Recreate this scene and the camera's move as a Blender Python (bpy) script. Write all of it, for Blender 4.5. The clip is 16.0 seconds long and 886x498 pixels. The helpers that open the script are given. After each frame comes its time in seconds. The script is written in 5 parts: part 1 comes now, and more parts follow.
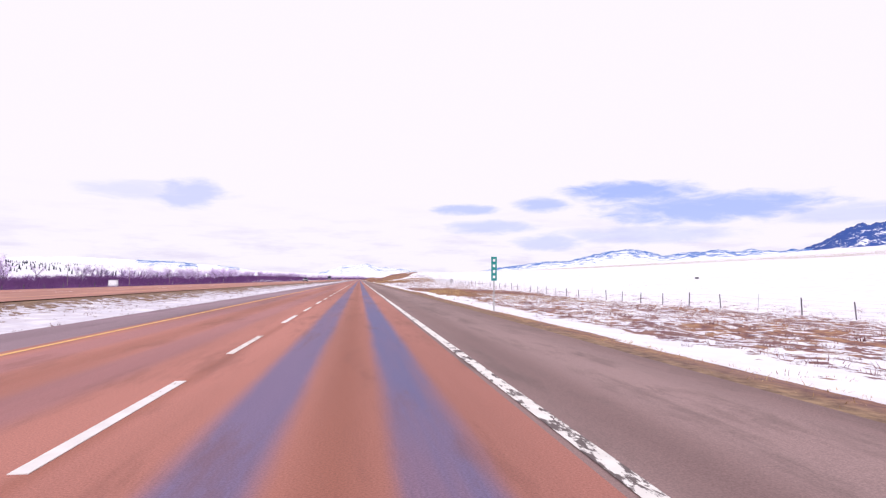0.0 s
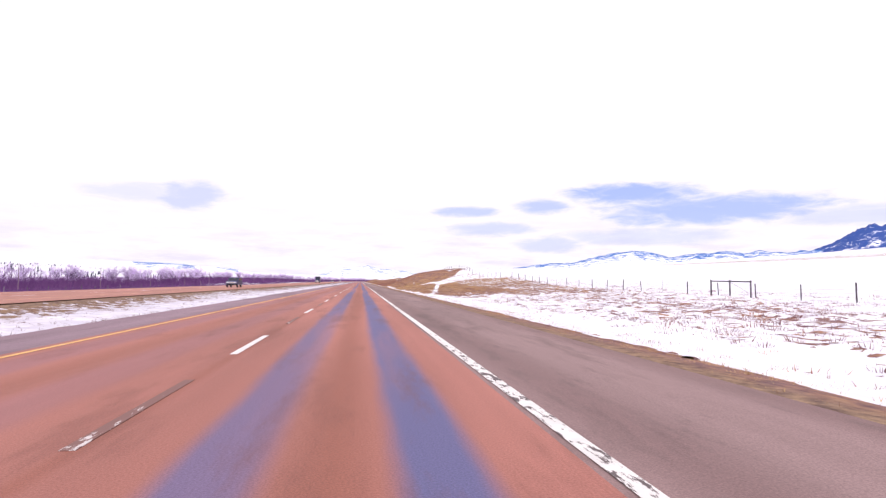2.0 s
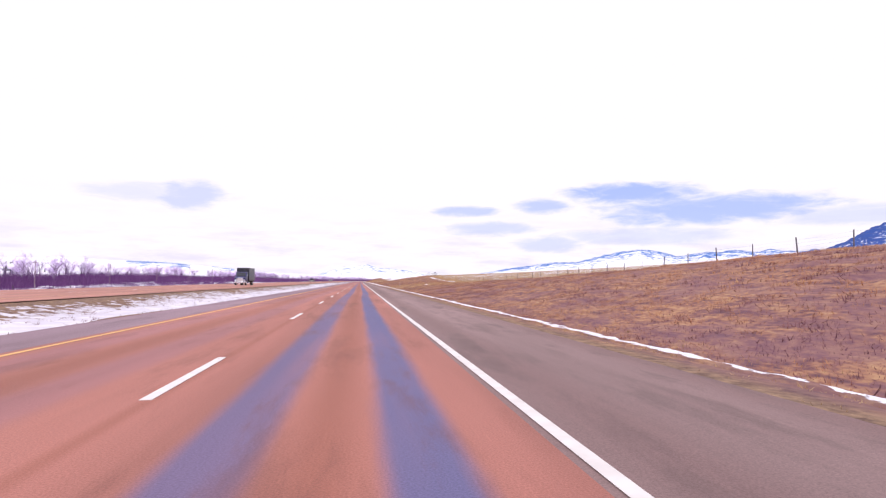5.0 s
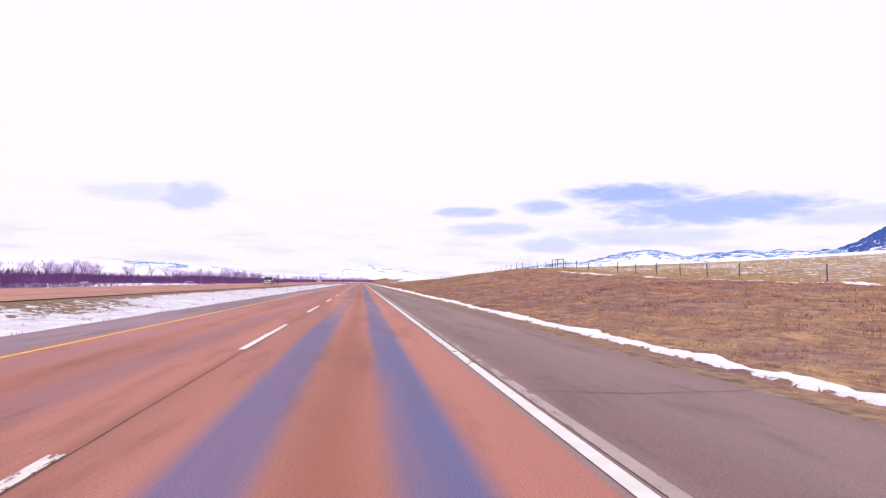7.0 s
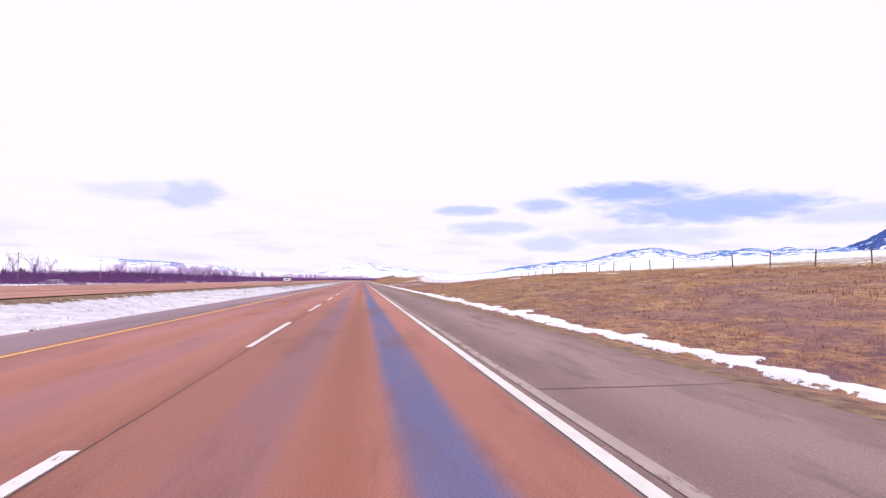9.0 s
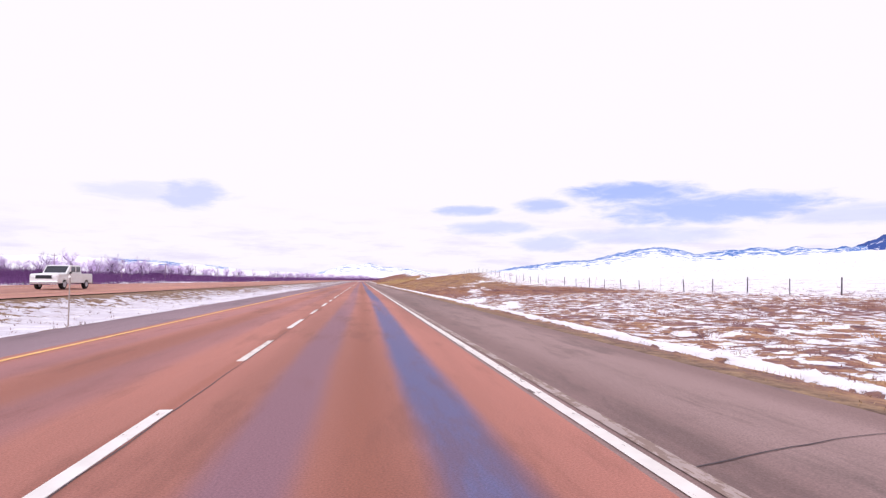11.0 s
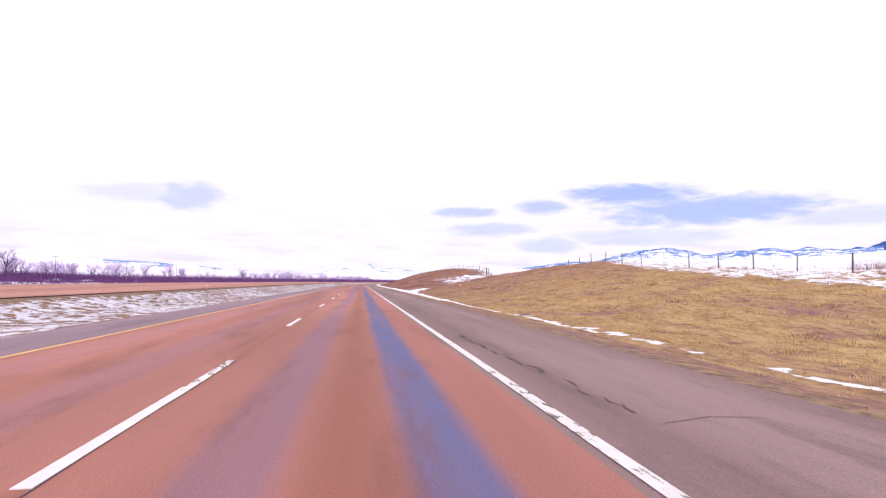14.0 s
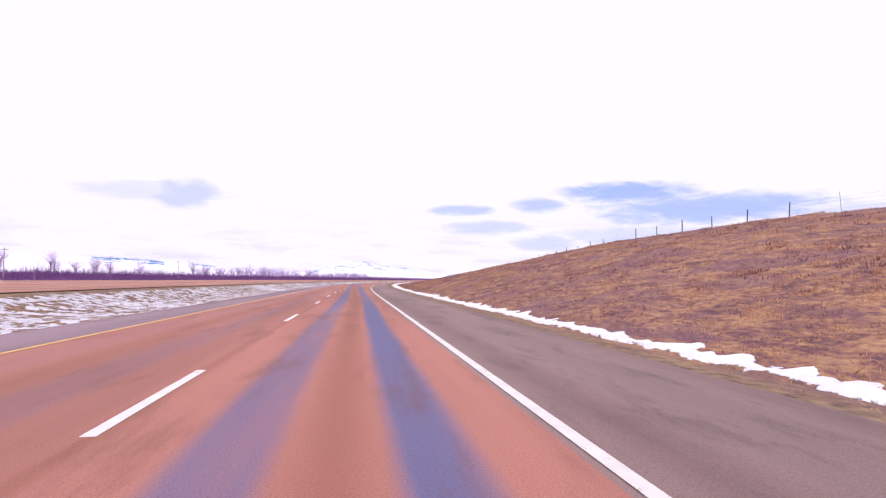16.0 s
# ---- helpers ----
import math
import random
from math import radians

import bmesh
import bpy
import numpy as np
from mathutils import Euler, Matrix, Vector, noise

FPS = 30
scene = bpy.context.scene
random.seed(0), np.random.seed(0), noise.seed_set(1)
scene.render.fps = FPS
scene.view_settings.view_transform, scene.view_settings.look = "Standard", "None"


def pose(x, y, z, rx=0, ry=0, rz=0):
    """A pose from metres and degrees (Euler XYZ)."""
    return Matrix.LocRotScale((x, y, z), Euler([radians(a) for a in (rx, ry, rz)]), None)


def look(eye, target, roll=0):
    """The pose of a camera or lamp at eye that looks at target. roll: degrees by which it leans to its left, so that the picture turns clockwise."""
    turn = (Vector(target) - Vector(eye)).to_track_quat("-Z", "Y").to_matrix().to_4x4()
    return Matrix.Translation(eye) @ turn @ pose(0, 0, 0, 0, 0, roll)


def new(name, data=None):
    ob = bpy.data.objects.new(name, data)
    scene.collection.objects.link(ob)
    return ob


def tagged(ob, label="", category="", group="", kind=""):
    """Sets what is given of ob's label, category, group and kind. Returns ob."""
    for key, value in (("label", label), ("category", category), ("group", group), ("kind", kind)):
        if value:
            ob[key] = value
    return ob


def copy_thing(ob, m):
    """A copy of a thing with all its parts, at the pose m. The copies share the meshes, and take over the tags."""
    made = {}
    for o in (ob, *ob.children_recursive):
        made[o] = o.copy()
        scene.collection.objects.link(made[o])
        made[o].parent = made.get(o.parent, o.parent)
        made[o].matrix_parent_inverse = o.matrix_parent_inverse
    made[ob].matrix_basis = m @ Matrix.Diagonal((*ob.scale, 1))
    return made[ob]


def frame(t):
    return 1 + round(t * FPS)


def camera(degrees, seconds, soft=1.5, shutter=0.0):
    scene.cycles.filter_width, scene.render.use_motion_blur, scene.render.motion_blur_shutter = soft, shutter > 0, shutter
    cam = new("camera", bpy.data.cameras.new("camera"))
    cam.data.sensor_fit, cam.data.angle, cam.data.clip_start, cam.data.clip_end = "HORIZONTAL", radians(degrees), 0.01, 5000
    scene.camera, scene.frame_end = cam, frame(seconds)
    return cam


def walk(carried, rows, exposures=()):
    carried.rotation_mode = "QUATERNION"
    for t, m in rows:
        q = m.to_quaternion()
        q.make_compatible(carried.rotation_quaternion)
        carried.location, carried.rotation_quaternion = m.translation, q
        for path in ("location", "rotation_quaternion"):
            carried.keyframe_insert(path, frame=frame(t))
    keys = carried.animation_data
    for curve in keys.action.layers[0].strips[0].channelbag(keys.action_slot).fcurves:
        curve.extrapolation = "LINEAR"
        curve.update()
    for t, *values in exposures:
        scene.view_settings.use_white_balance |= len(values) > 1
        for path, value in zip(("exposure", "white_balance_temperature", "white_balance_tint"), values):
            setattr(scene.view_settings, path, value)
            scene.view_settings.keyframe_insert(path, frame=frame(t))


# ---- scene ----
# The drive is very fast, so the whole place is built at U of its full size. All numbers below are full-size metres: x to the right of the first camera
# place, s along the road, z above the asphalt.
U = 0.54
LENS = 75.0
EYE = 1.18

cam = camera(LENS, 16.0, soft=1.25)


def bend(s):
    """How far the road's axis has swung to the right at s."""
    s = np.asarray(s, float)
    a = np.clip(s - 1190, 0, 300)
    return a * a / 3000 + np.clip(s - 1490, 0, None) * 0.2


# seconds, s, x, pitch, yaw
PATH = [
    (0.0, 0.0, 0.04, 3.05, -8.23), (0.5, 35.1, 0.03, 2.97, -8.07), (1.0, 70.2, 0.05, 3.14, -8.15),
    (1.5, 105.3, 0.04, 3.14, -8.12), (2.0, 140.4, 0.03, 3.25, -8.12), (2.5, 175.5, 0.03, 3.28, -8.12),
    (3.0, 210.6, 0.04, 3.14, -7.90), (3.5, 245.7, 0.05, 3.74, -8.12), (4.0, 280.8, 0.19, 3.22, -8.17),
    (4.2, 294.9, 0.15, 3.22, -8.17), (5.2, 365.4, 0.10, 3.20, -8.14), (6.3, 443.5, 0.06, 3.14, -8.12),
    (6.5, 457.7, 0.02, 3.14, -8.12), (7.0, 493.2, 0.06, 3.28, -8.01), (7.5, 528.9, 0.06, 3.30, -7.93),
    (8.0, 564.7, 0.07, 3.22, -7.98), (8.5, 600.6, 0.04, 3.22, -8.04), (9.0, 636.6, -0.02, 3.14, -8.04),
    (9.2, 651.1, -0.06, 3.14, -8.04), (10.2, 723.6, -0.20, 3.14, -8.06), (11.3, 803.5, -0.31, 3.14, -8.07),
    (11.5, 818.1, -0.36, 3.14, -8.07), (12.0, 854.4, -0.22, 3.14, -8.56), (12.5, 890.8, 0.13, 3.25, -8.28),
    (13.0, 927.1, 0.10, 3.28, -8.06), (13.5, 963.5, 0.05, 3.28, -7.87), (14.0, 999.8, -0.09, 3.30, -8.15),
    (14.5, 1036.1, -0.12, 3.30, -8.01), (15.0, 1072.4, -0.16, 3.11, -8.20), (15.5, 1108.7, -0.17, 3.10, -8.37),
    (16.0, 1145.0, -0.01, 3.10, -8.53),
]
ROLL = -0.3
walk(cam, [(t, pose(U * x, U * s, U * EYE, 90 + p, ROLL, y)) for t, s, x, p, y in PATH],
     [(t, e, k, tint) for t, e, k, tint in ((0.0, 0.22, 5850, 27), (1.5, 0.30, 5900, 26), (4.0, 0.34, 5850, 27), (6.3, 0.26, 5800, 27), (9.0, 0.26, 5800, 27),
                                           (12.5, 0.24, 5850, 26), (13.5, 0.28, 5800, 27), (15.0, 0.34, 5800, 27), (16.0, 0.28, 5750, 28))])

# ---------------------------------------------------------------- sky and sun
SUN_UP, SUN_ROUND = radians(38), radians(205)
world = bpy.data.worlds.new("sky")
scene.world = world
world.use_nodes = True


class Nodes:
    """Short hand for a node tree."""

    def __init__(self, tree):
        self.tree = tree
        tree.nodes.clear()

    def add(self, kind, links=None, operation="", use_clamp=False, interpolation_type="", data_type="", blend_type="", attribute_name=""):
        n = self.tree.nodes.new(kind)
        if operation:
            n.operation = operation
        if use_clamp:
            n.use_clamp = True
        if interpolation_type:
            n.interpolation_type = interpolation_type
        if data_type:
            n.data_type, n.blend_type = data_type, blend_type
        if attribute_name:
            n.attribute_name = attribute_name
        for key, value in (links or {}).items():
            self.put(n, key, value)
        return n

    def put(self, n, key, value):
        socket = n.inputs[key]
        if isinstance(value, bpy.types.NodeSocket):
            self.tree.links.new(value, socket)
        elif isinstance(value, bpy.types.Node):
            self.tree.links.new(value.outputs[0], socket)
        else:
            socket.default_value = value

    def math(self, op, a, b=0.0, clamp=False):
        return self.add("ShaderNodeMath", {0: a, 1: b}, operation=op, use_clamp=clamp)

    def noise(self, at, scale, detail=4, rough=0.55, warp=0.0):
        return self.add("ShaderNodeTexNoise", {"Vector": at, "Scale": scale, "Detail": detail,
                                               "Roughness": rough, "Distortion": warp})

    def ramp(self, value, *stops):
        n = self.add("ShaderNodeValToRGB", {"Fac": value})
        e = n.color_ramp.elements
        while len(e) < len(stops):
            e.new(0.5)
        for k, (place, colour) in zip(e, stops):
            k.position = place
            k.color = (*colour, 1) if len(colour) == 3 else (colour[0],) * 3 + (1,)
        return n

    def step(self, value, low, high):
        return self.add("ShaderNodeMapRange", {"Value": value, "From Min": low, "From Max": high},
                        interpolation_type="SMOOTHSTEP")

    def mix(self, fac, a, b, blend="MIX"):
        n = self.add("ShaderNodeMix", {0: fac}, data_type="RGBA", blend_type=blend)
        for key, value in ((6, a), (7, b)):
            self.put(n, key, (*value, 1) if isinstance(value, tuple) and len(value) == 3 else value)
        return n.outputs[2]


n = Nodes(world.node_tree)
sky = n.add("ShaderNodeTexSky")
sky.sky_type, sky.sun_disc, sky.sun_elevation, sky.sun_rotation = "NISHITA", False, SUN_UP, SUN_ROUND
way = n.add("ShaderNodeTexCoord").outputs["Generated"]
axes = n.add("ShaderNodeSeparateXYZ", {0: way})
azimuth = n.math("MULTIPLY", n.math("ARCTAN2", axes.outputs[0], axes.outputs[1]), 57.2958)
height = n.math("MULTIPLY", n.math("ARCSINE", axes.outputs[2]), 57.2958)
flat = n.add("ShaderNodeCombineXYZ", {0: n.math("MULTIPLY", azimuth, 0.11), 1: n.math("MULTIPLY", height, 0.4)})
ragged = n.math("SUBTRACT", n.noise(flat, 3.0, 6, 0.6, 0.4), 0.5)
gaps = None
# gaps in the cloud: azimuth, height, half width, half height, depth
for a, h, w, t, deep in ((10.3, 6.9, 3.2, 0.55, 0.65), (18.0, 7.4, 2.6, 0.75, 0.7), (26.0, 8.4, 6.0, 1.0, 0.9),
                         (33.0, 6.6, 9.5, 1.35, 0.85), (-15.8, 7.7, 3.0, 1.3, 0.5), (-18.5, 7.7, 5.6, 0.9, 0.28),
                         (13.0, 5.2, 4.5, 0.7, 0.5), (18.6, 3.7, 3.2, 0.8, 0.5), (27.5, 4.3, 8.0, 0.8, 0.4),
                         (43.5, 5.6, 5.0, 0.9, 0.4)):
    u = n.math("DIVIDE", n.math("SUBTRACT", azimuth, a), w)
    v = n.math("DIVIDE", n.math("SUBTRACT", height, h), t)
    r = n.math("ADD", n.math("MULTIPLY", u, u), n.math("MULTIPLY", v, v))
    r = n.math("ADD", r, n.math("MULTIPLY", ragged, 2.6))
    g = n.math("MULTIPLY", n.step(r, 1.6, 0.1), deep)
    gaps = g if gaps is None else n.math("MAXIMUM", gaps, g)
veil = n.noise(n.add("ShaderNodeVectorMath", {0: flat, 1: (1.0, 1.6, 1)}, operation="MULTIPLY"), 1.3, 5, 0.6)
low = n.step(height, 9.0, 1.0)
cloud = n.mix(n.math("MULTIPLY", n.step(veil, 0.45, 0.7), n.math("MULTIPLY", low, 0.75)), (0.85, 0.825, 0.735), (0.67, 0.635, 0.66))
blue = n.mix(0.7, n.add("ShaderNodeVectorMath", {0: sky, "Scale": 0.10}, operation="SCALE").outputs[0], (0.30, 0.385, 0.75))
back = n.add("ShaderNodeBackground", {"Color": n.mix(gaps, cloud, blue), "Strength": 1.0})
n.add("ShaderNodeOutputWorld", {"Surface": back})

sun = new("sun", bpy.data.lights.new("sun", "SUN"))
sun.data.energy, sun.data.angle, sun.data.color = 1.7, radians(12), (1.0, 0.95, 0.86)
sun.matrix_world = look((0, 0, 0), (-math.sin(SUN_ROUND) * math.cos(SUN_UP), -math.cos(SUN_ROUND) * math.cos(SUN_UP), -math.sin(SUN_UP)))


# ---------------------------------------------------------------- materials
def material(name, rough=0.9):
    m = bpy.data.materials.new(name)
    m.use_nodes = True
    n = Nodes(m.node_tree)
    n.bsdf = n.add("ShaderNodeBsdfPrincipled", {"Roughness": rough, "Specular IOR Level": 0.25})
    n.add("ShaderNodeOutputMaterial", {"Surface": n.bsdf})
    # place in full-size metres
    n.at = n.add("ShaderNodeVectorMath", {0: n.add("ShaderNodeTexCoord").outputs["Object"], 1: (1 / U,) * 3}, operation="MULTIPLY").outputs[0]
    n.axes = n.add("ShaderNodeSeparateXYZ", {0: n.at})
    n.random = n.add("ShaderNodeObjectInfo").outputs["Random"]
    return m, n


def bump(n, height, strength, distance):
    n.put(n.bsdf, "Normal", n.add("ShaderNodeBump", {"Height": height, "Strength": strength, "Distance": distance * U}))


def plain(name, colour, rough=0.7, vary=0.25, scale=6.0, metal=0.0):
    m, n = material(name, rough)
    dark = tuple(c * (1 - vary) for c in colour)
    pale = tuple(min(1, c * (1 + vary)) for c in colour)
    v = n.math("ADD", n.math("MULTIPLY", n.noise(n.at, scale, 5), 0.7), n.math("MULTIPLY", n.random, 0.3))
    n.put(n.bsdf, "Base Color", n.mix(n.step(v, 0.25, 0.75), dark, pale))
    n.put(n.bsdf, "Metallic", metal)
    return m


def stretched(n, x, y):
    """Coordinates drawn out along the road."""
    return n.add("ShaderNodeVectorMath", {0: n.at, 1: (x, y, 1)}, operation="MULTIPLY").outputs[0]


def asphalt(name, colour, tracks=(), track_colour=(0.1, 0.1, 0.16), oil=(), stained=0.42, drip=(0.62, 0.5, 0.36), smeared=0.0):
    """Chip-sealed asphalt; tracks: x, half width and strength of the polished wheel tracks, and a stretch of road where one is fainter; oil: x of the drip streaks."""
    m, n = material(name, 0.78)
    n.put(n.bsdf, "Specular IOR Level", 0.25)
    warm = tuple(c * 1.18 for c in colour)
    cool = tuple(c * 0.80 for c in colour)
    large = n.noise(stretched(n, 0.5, 0.03), 1.0, 5)
    grain = n.noise(n.at, 60, 3, 0.7)
    c = n.mix(n.step(large, 0.3, 0.7), cool, warm)
    wander = n.math("MULTIPLY", n.math("SUBTRACT", n.noise(stretched(n, 0.0, 0.02), 1.0, 3), 0.5), 0.5)
    x = n.math("ADD", n.axes.outputs[0], wander)
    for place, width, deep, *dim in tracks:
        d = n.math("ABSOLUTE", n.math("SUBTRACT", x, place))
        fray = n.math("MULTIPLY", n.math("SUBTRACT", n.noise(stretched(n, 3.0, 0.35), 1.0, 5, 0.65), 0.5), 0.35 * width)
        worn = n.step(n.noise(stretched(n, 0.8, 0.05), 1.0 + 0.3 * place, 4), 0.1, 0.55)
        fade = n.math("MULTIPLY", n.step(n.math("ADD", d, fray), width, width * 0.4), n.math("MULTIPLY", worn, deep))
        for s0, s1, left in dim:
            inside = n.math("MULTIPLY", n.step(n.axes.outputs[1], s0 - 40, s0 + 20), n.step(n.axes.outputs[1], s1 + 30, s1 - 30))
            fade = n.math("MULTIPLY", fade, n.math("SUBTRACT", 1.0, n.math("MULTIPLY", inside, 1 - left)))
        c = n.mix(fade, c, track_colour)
    for place, width, deep in oil:
        d = n.math("ABSOLUTE", n.math("SUBTRACT", x, place))
        c = n.mix(n.math("MULTIPLY", n.step(d, width, 0.0), deep), c, tuple(k * v for k, v in zip(colour, drip)))
    stain = n.step(n.noise(stretched(n, 1.3, 0.22), 0.9, 7, 0.68), 0.50, 0.66)
    c = n.mix(n.math("MULTIPLY", stain, stained), c, tuple(k * 0.45 for k in colour))
    if smeared:
        smear = n.step(n.noise(stretched(n, 2.0, 0.5), 1.0, 7, 0.72, 0.3), 0.51, 0.64)
        here = n.step(n.noise(stretched(n, 0.45, 0.035), 1.0, 4), 0.40, 0.60)
        c = n.mix(n.math("MULTIPLY", n.math("MULTIPLY", smear, here), smeared), c, tuple(k * 0.42 for k in colour))
    c = n.mix(0.35, c, n.ramp(grain, (0.3, (0.15,)), (0.7, (0.85,))).outputs[0], "OVERLAY")
    n.put(n.bsdf, "Base Color", c)
    bump(n, grain, 0.5, 0.006)
    return m


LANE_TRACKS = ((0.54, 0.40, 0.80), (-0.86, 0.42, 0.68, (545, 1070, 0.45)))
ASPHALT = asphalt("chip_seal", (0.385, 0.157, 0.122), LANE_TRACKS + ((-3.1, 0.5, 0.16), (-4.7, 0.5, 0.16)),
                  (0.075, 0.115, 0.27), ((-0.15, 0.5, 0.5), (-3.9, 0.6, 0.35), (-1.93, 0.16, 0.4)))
SHOULDER = asphalt("shoulder_asphalt", (0.275, 0.181, 0.172), (), oil=((2.2, 0.75, 0.55), (4.35, 0.6, 0.5)), stained=0.5, drip=(0.58, 0.5, 0.5), smeared=0.42)
LEFT_SHOULDER = asphalt("left_shoulder_asphalt", (0.27, 0.18, 0.21))
FAR_ASPHALT = asphalt("far_chip_seal", (0.43, 0.20, 0.155), ((-21.0, 0.5, 0.3), (-24.5, 0.5, 0.3)), (0.25, 0.16, 0.16))


def paint(name, colour, worn, under, fine=1.0):
    m, n = material(name, 0.75)
    chips = n.noise(n.add("ShaderNodeVectorMath", {0: n.at, 1: (7 * fine, 2.0 * fine, 1)}, operation="MULTIPLY").outputs[0], 1.0, 6, 0.7)
    long = n.noise(stretched(n, 0, 0.06), 1.0, 3)
    left = n.step(n.math("ADD", chips, n.math("MULTIPLY", n.math("SUBTRACT", long, 0.5), 0.7)), worn, worn + 0.06)
    tone = n.noise(n.at, 3, 4)
    c = n.mix(n.step(tone, 0.3, 0.7), tuple(k * 0.86 for k in colour), colour)
    n.put(n.bsdf, "Base Color", n.mix(left, under, c))
    return m


WHITE_PAINT = paint("white_road_paint", (0.76, 0.71, 0.68), 0.32, (0.17, 0.125, 0.12), 1.4)
CHIPPED_PAINT = paint("chipped_white_road_paint", (0.80, 0.76, 0.72), 0.40, (0.13, 0.10, 0.10), 1.25)
THIN_PAINT = paint("thin_white_road_paint", (0.78, 0.73, 0.70), 0.41, (0.23, 0.15, 0.145), 0.9)
BROKEN_PAINT = paint("half_lost_white_road_paint", (0.80, 0.76, 0.72), 0.50, (0.12, 0.09, 0.10), 0.9)
DASH_PAINT = paint("white_dash_paint", (0.77, 0.73, 0.71), 0.32, (0.25, 0.14, 0.11), 1.5)
OLD_DASH_PAINT = paint("worn_older_dash_paint", (0.78, 0.74, 0.72), 0.42, (0.22, 0.125, 0.10), 1.5)
THIN_DASH_PAINT = paint("thin_older_dash_paint", (0.74, 0.68, 0.64), 0.38, (0.24, 0.13, 0.11), 1.5)
COVERED_DASH = paint("mostly_worn_dash", (0.66, 0.60, 0.58), 0.57, (0.21, 0.11, 0.095), 1.5)
FADED_PAINT = paint("faded_old_paint", (0.42, 0.33, 0.31), 0.44, (0.25, 0.175, 0.15))
YELLOW_PAINT = paint("yellow_road_paint", (0.80, 0.47, 0.17), 0.26, (0.25, 0.16, 0.13))
TAR = plain("crack_sealant", (0.075, 0.048, 0.058), 0.6, 0.3, 12)


def soil_colour(n, gold):
    """Dry winter grass over soil."""
    tuft = n.noise(stretched(n, 1.0, 0.5), 7.0, 5, 0.62)
    clump = n.noise(stretched(n, 1.0, 0.45), 1.7, 6, 0.68, 0.4)
    v = n.math("ADD", n.math("MULTIPLY", tuft, 0.45), n.math("MULTIPLY", clump, 0.55))
    c = n.ramp(v, (0.40, (0.11, 0.055, 0.072)), (0.47, (0.22, 0.102, 0.088)), (0.53, (0.33, 0.168, 0.102)), (0.61, (0.44, 0.262, 0.14))).outputs[0]
    c = n.mix(n.math("MULTIPLY", n.step(n.noise(stretched(n, 0.45, 0.2), 1.0, 6, 0.68, 0.5), 0.46, 0.60), 0.6), c, (0.195, 0.098, 0.122))
    straw = n.ramp(v, (0.36, (0.14, 0.078, 0.052)), (0.47, (0.31, 0.188, 0.083)), (0.60, (0.46, 0.31, 0.14))).outputs[0]
    return n.mix(n.math("MULTIPLY", gold, n.step(n.noise(n.at, 0.3, 4, 0.6), 0.25, 0.55)), c, straw), v


def ground_material():
    m, n = material("ground_cover", 0.95)
    cover = n.add("ShaderNodeAttribute", attribute_name="snow").outputs["Fac"]
    dirt = n.add("ShaderNodeAttribute", attribute_name="dirt").outputs["Fac"]
    grass, tuft = soil_colour(n, n.add("ShaderNodeAttribute", attribute_name="gold").outputs["Fac"])
    grass = n.mix(dirt, grass, n.ramp(n.noise(n.at, 4, 6, 0.7), (0.35, (0.085, 0.05, 0.042)), (0.65, (0.36, 0.24, 0.14))).outputs[0])
    patch = n.noise(n.add("ShaderNodeVectorMath", {0: n.at, 1: (0.55, 0.42, 1)}, operation="MULTIPLY").outputs[0], 3.4, 8, 0.66, 0.3)
    wide = n.noise(n.at, 0.09, 4, 0.6)
    v = n.math("ADD", n.math("MULTIPLY", patch, 0.75), n.math("MULTIPLY", wide, 0.25))
    edge = n.math("ADD", n.math("MULTIPLY", n.math("SUBTRACT", 1.0, cover), 0.50), 0.25)
    snow = n.step(v, n.math("SUBTRACT", edge, 0.012), n.math("ADD", edge, 0.012))
    drift = n.noise(n.at, 0.8, 5)
    white = n.mix(n.step(drift, 0.3, 0.7), (0.73, 0.72, 0.80), (0.85, 0.83, 0.86))
    grime = n.math("MULTIPLY", dirt, n.step(n.noise(n.at, 1.1, 6, 0.65), 0.25, 0.62))
    white = n.mix(grime, white, (0.50, 0.44, 0.51))
    n.put(n.bsdf, "Base Color", n.mix(snow, grass, white))
    bump(n, n.math("ADD", n.math("MULTIPLY", tuft, 0.5), n.math("ADD", n.math("MULTIPLY", snow, 0.5), n.math("MULTIPLY", drift, 0.8))), 0.7, 0.09)
    return m


GROUND = ground_material()


def snow_material():
    m, n = material("snow", 0.9)
    d = n.noise(n.at, 1.2, 6)
    grey = n.math("MULTIPLY", n.step(n.noise(n.at, 2.6, 7, 0.7), 0.5, 0.68), 0.45)
    n.put(n.bsdf, "Base Color", n.mix(grey, n.mix(n.step(d, 0.3, 0.7), (0.72, 0.71, 0.79), (0.86, 0.84, 0.87)), (0.50, 0.44, 0.47)))
    bump(n, n.noise(n.at, 5, 6), 0.5, 0.08)
    return m


SNOW = snow_material()


def hill_material(name, hazy_forest, amount, white=(0.86, 0.87, 0.92)):
    m, n = material(name, 1.0)
    long = n.add("ShaderNodeVectorMath", {0: n.at, 1: (1, 1, 2.4)}, operation="MULTIPLY").outputs[0]
    v = n.math("ADD", n.math("MULTIPLY", n.noise(long, 0.006, 7, 0.7), 0.6), n.math("MULTIPLY", n.noise(long, 0.03, 5, 0.7), 0.4))
    high = n.add("ShaderNodeAttribute", attribute_name="wood").outputs["Fac"]
    v = n.math("ADD", v, n.math("MULTIPLY", n.math("SUBTRACT", high, 0.5), 0.36))
    n.put(n.bsdf, "Base Color", n.mix(n.step(v, 1 - amount - 0.02, 1 - amount + 0.03), white, hazy_forest))
    return m


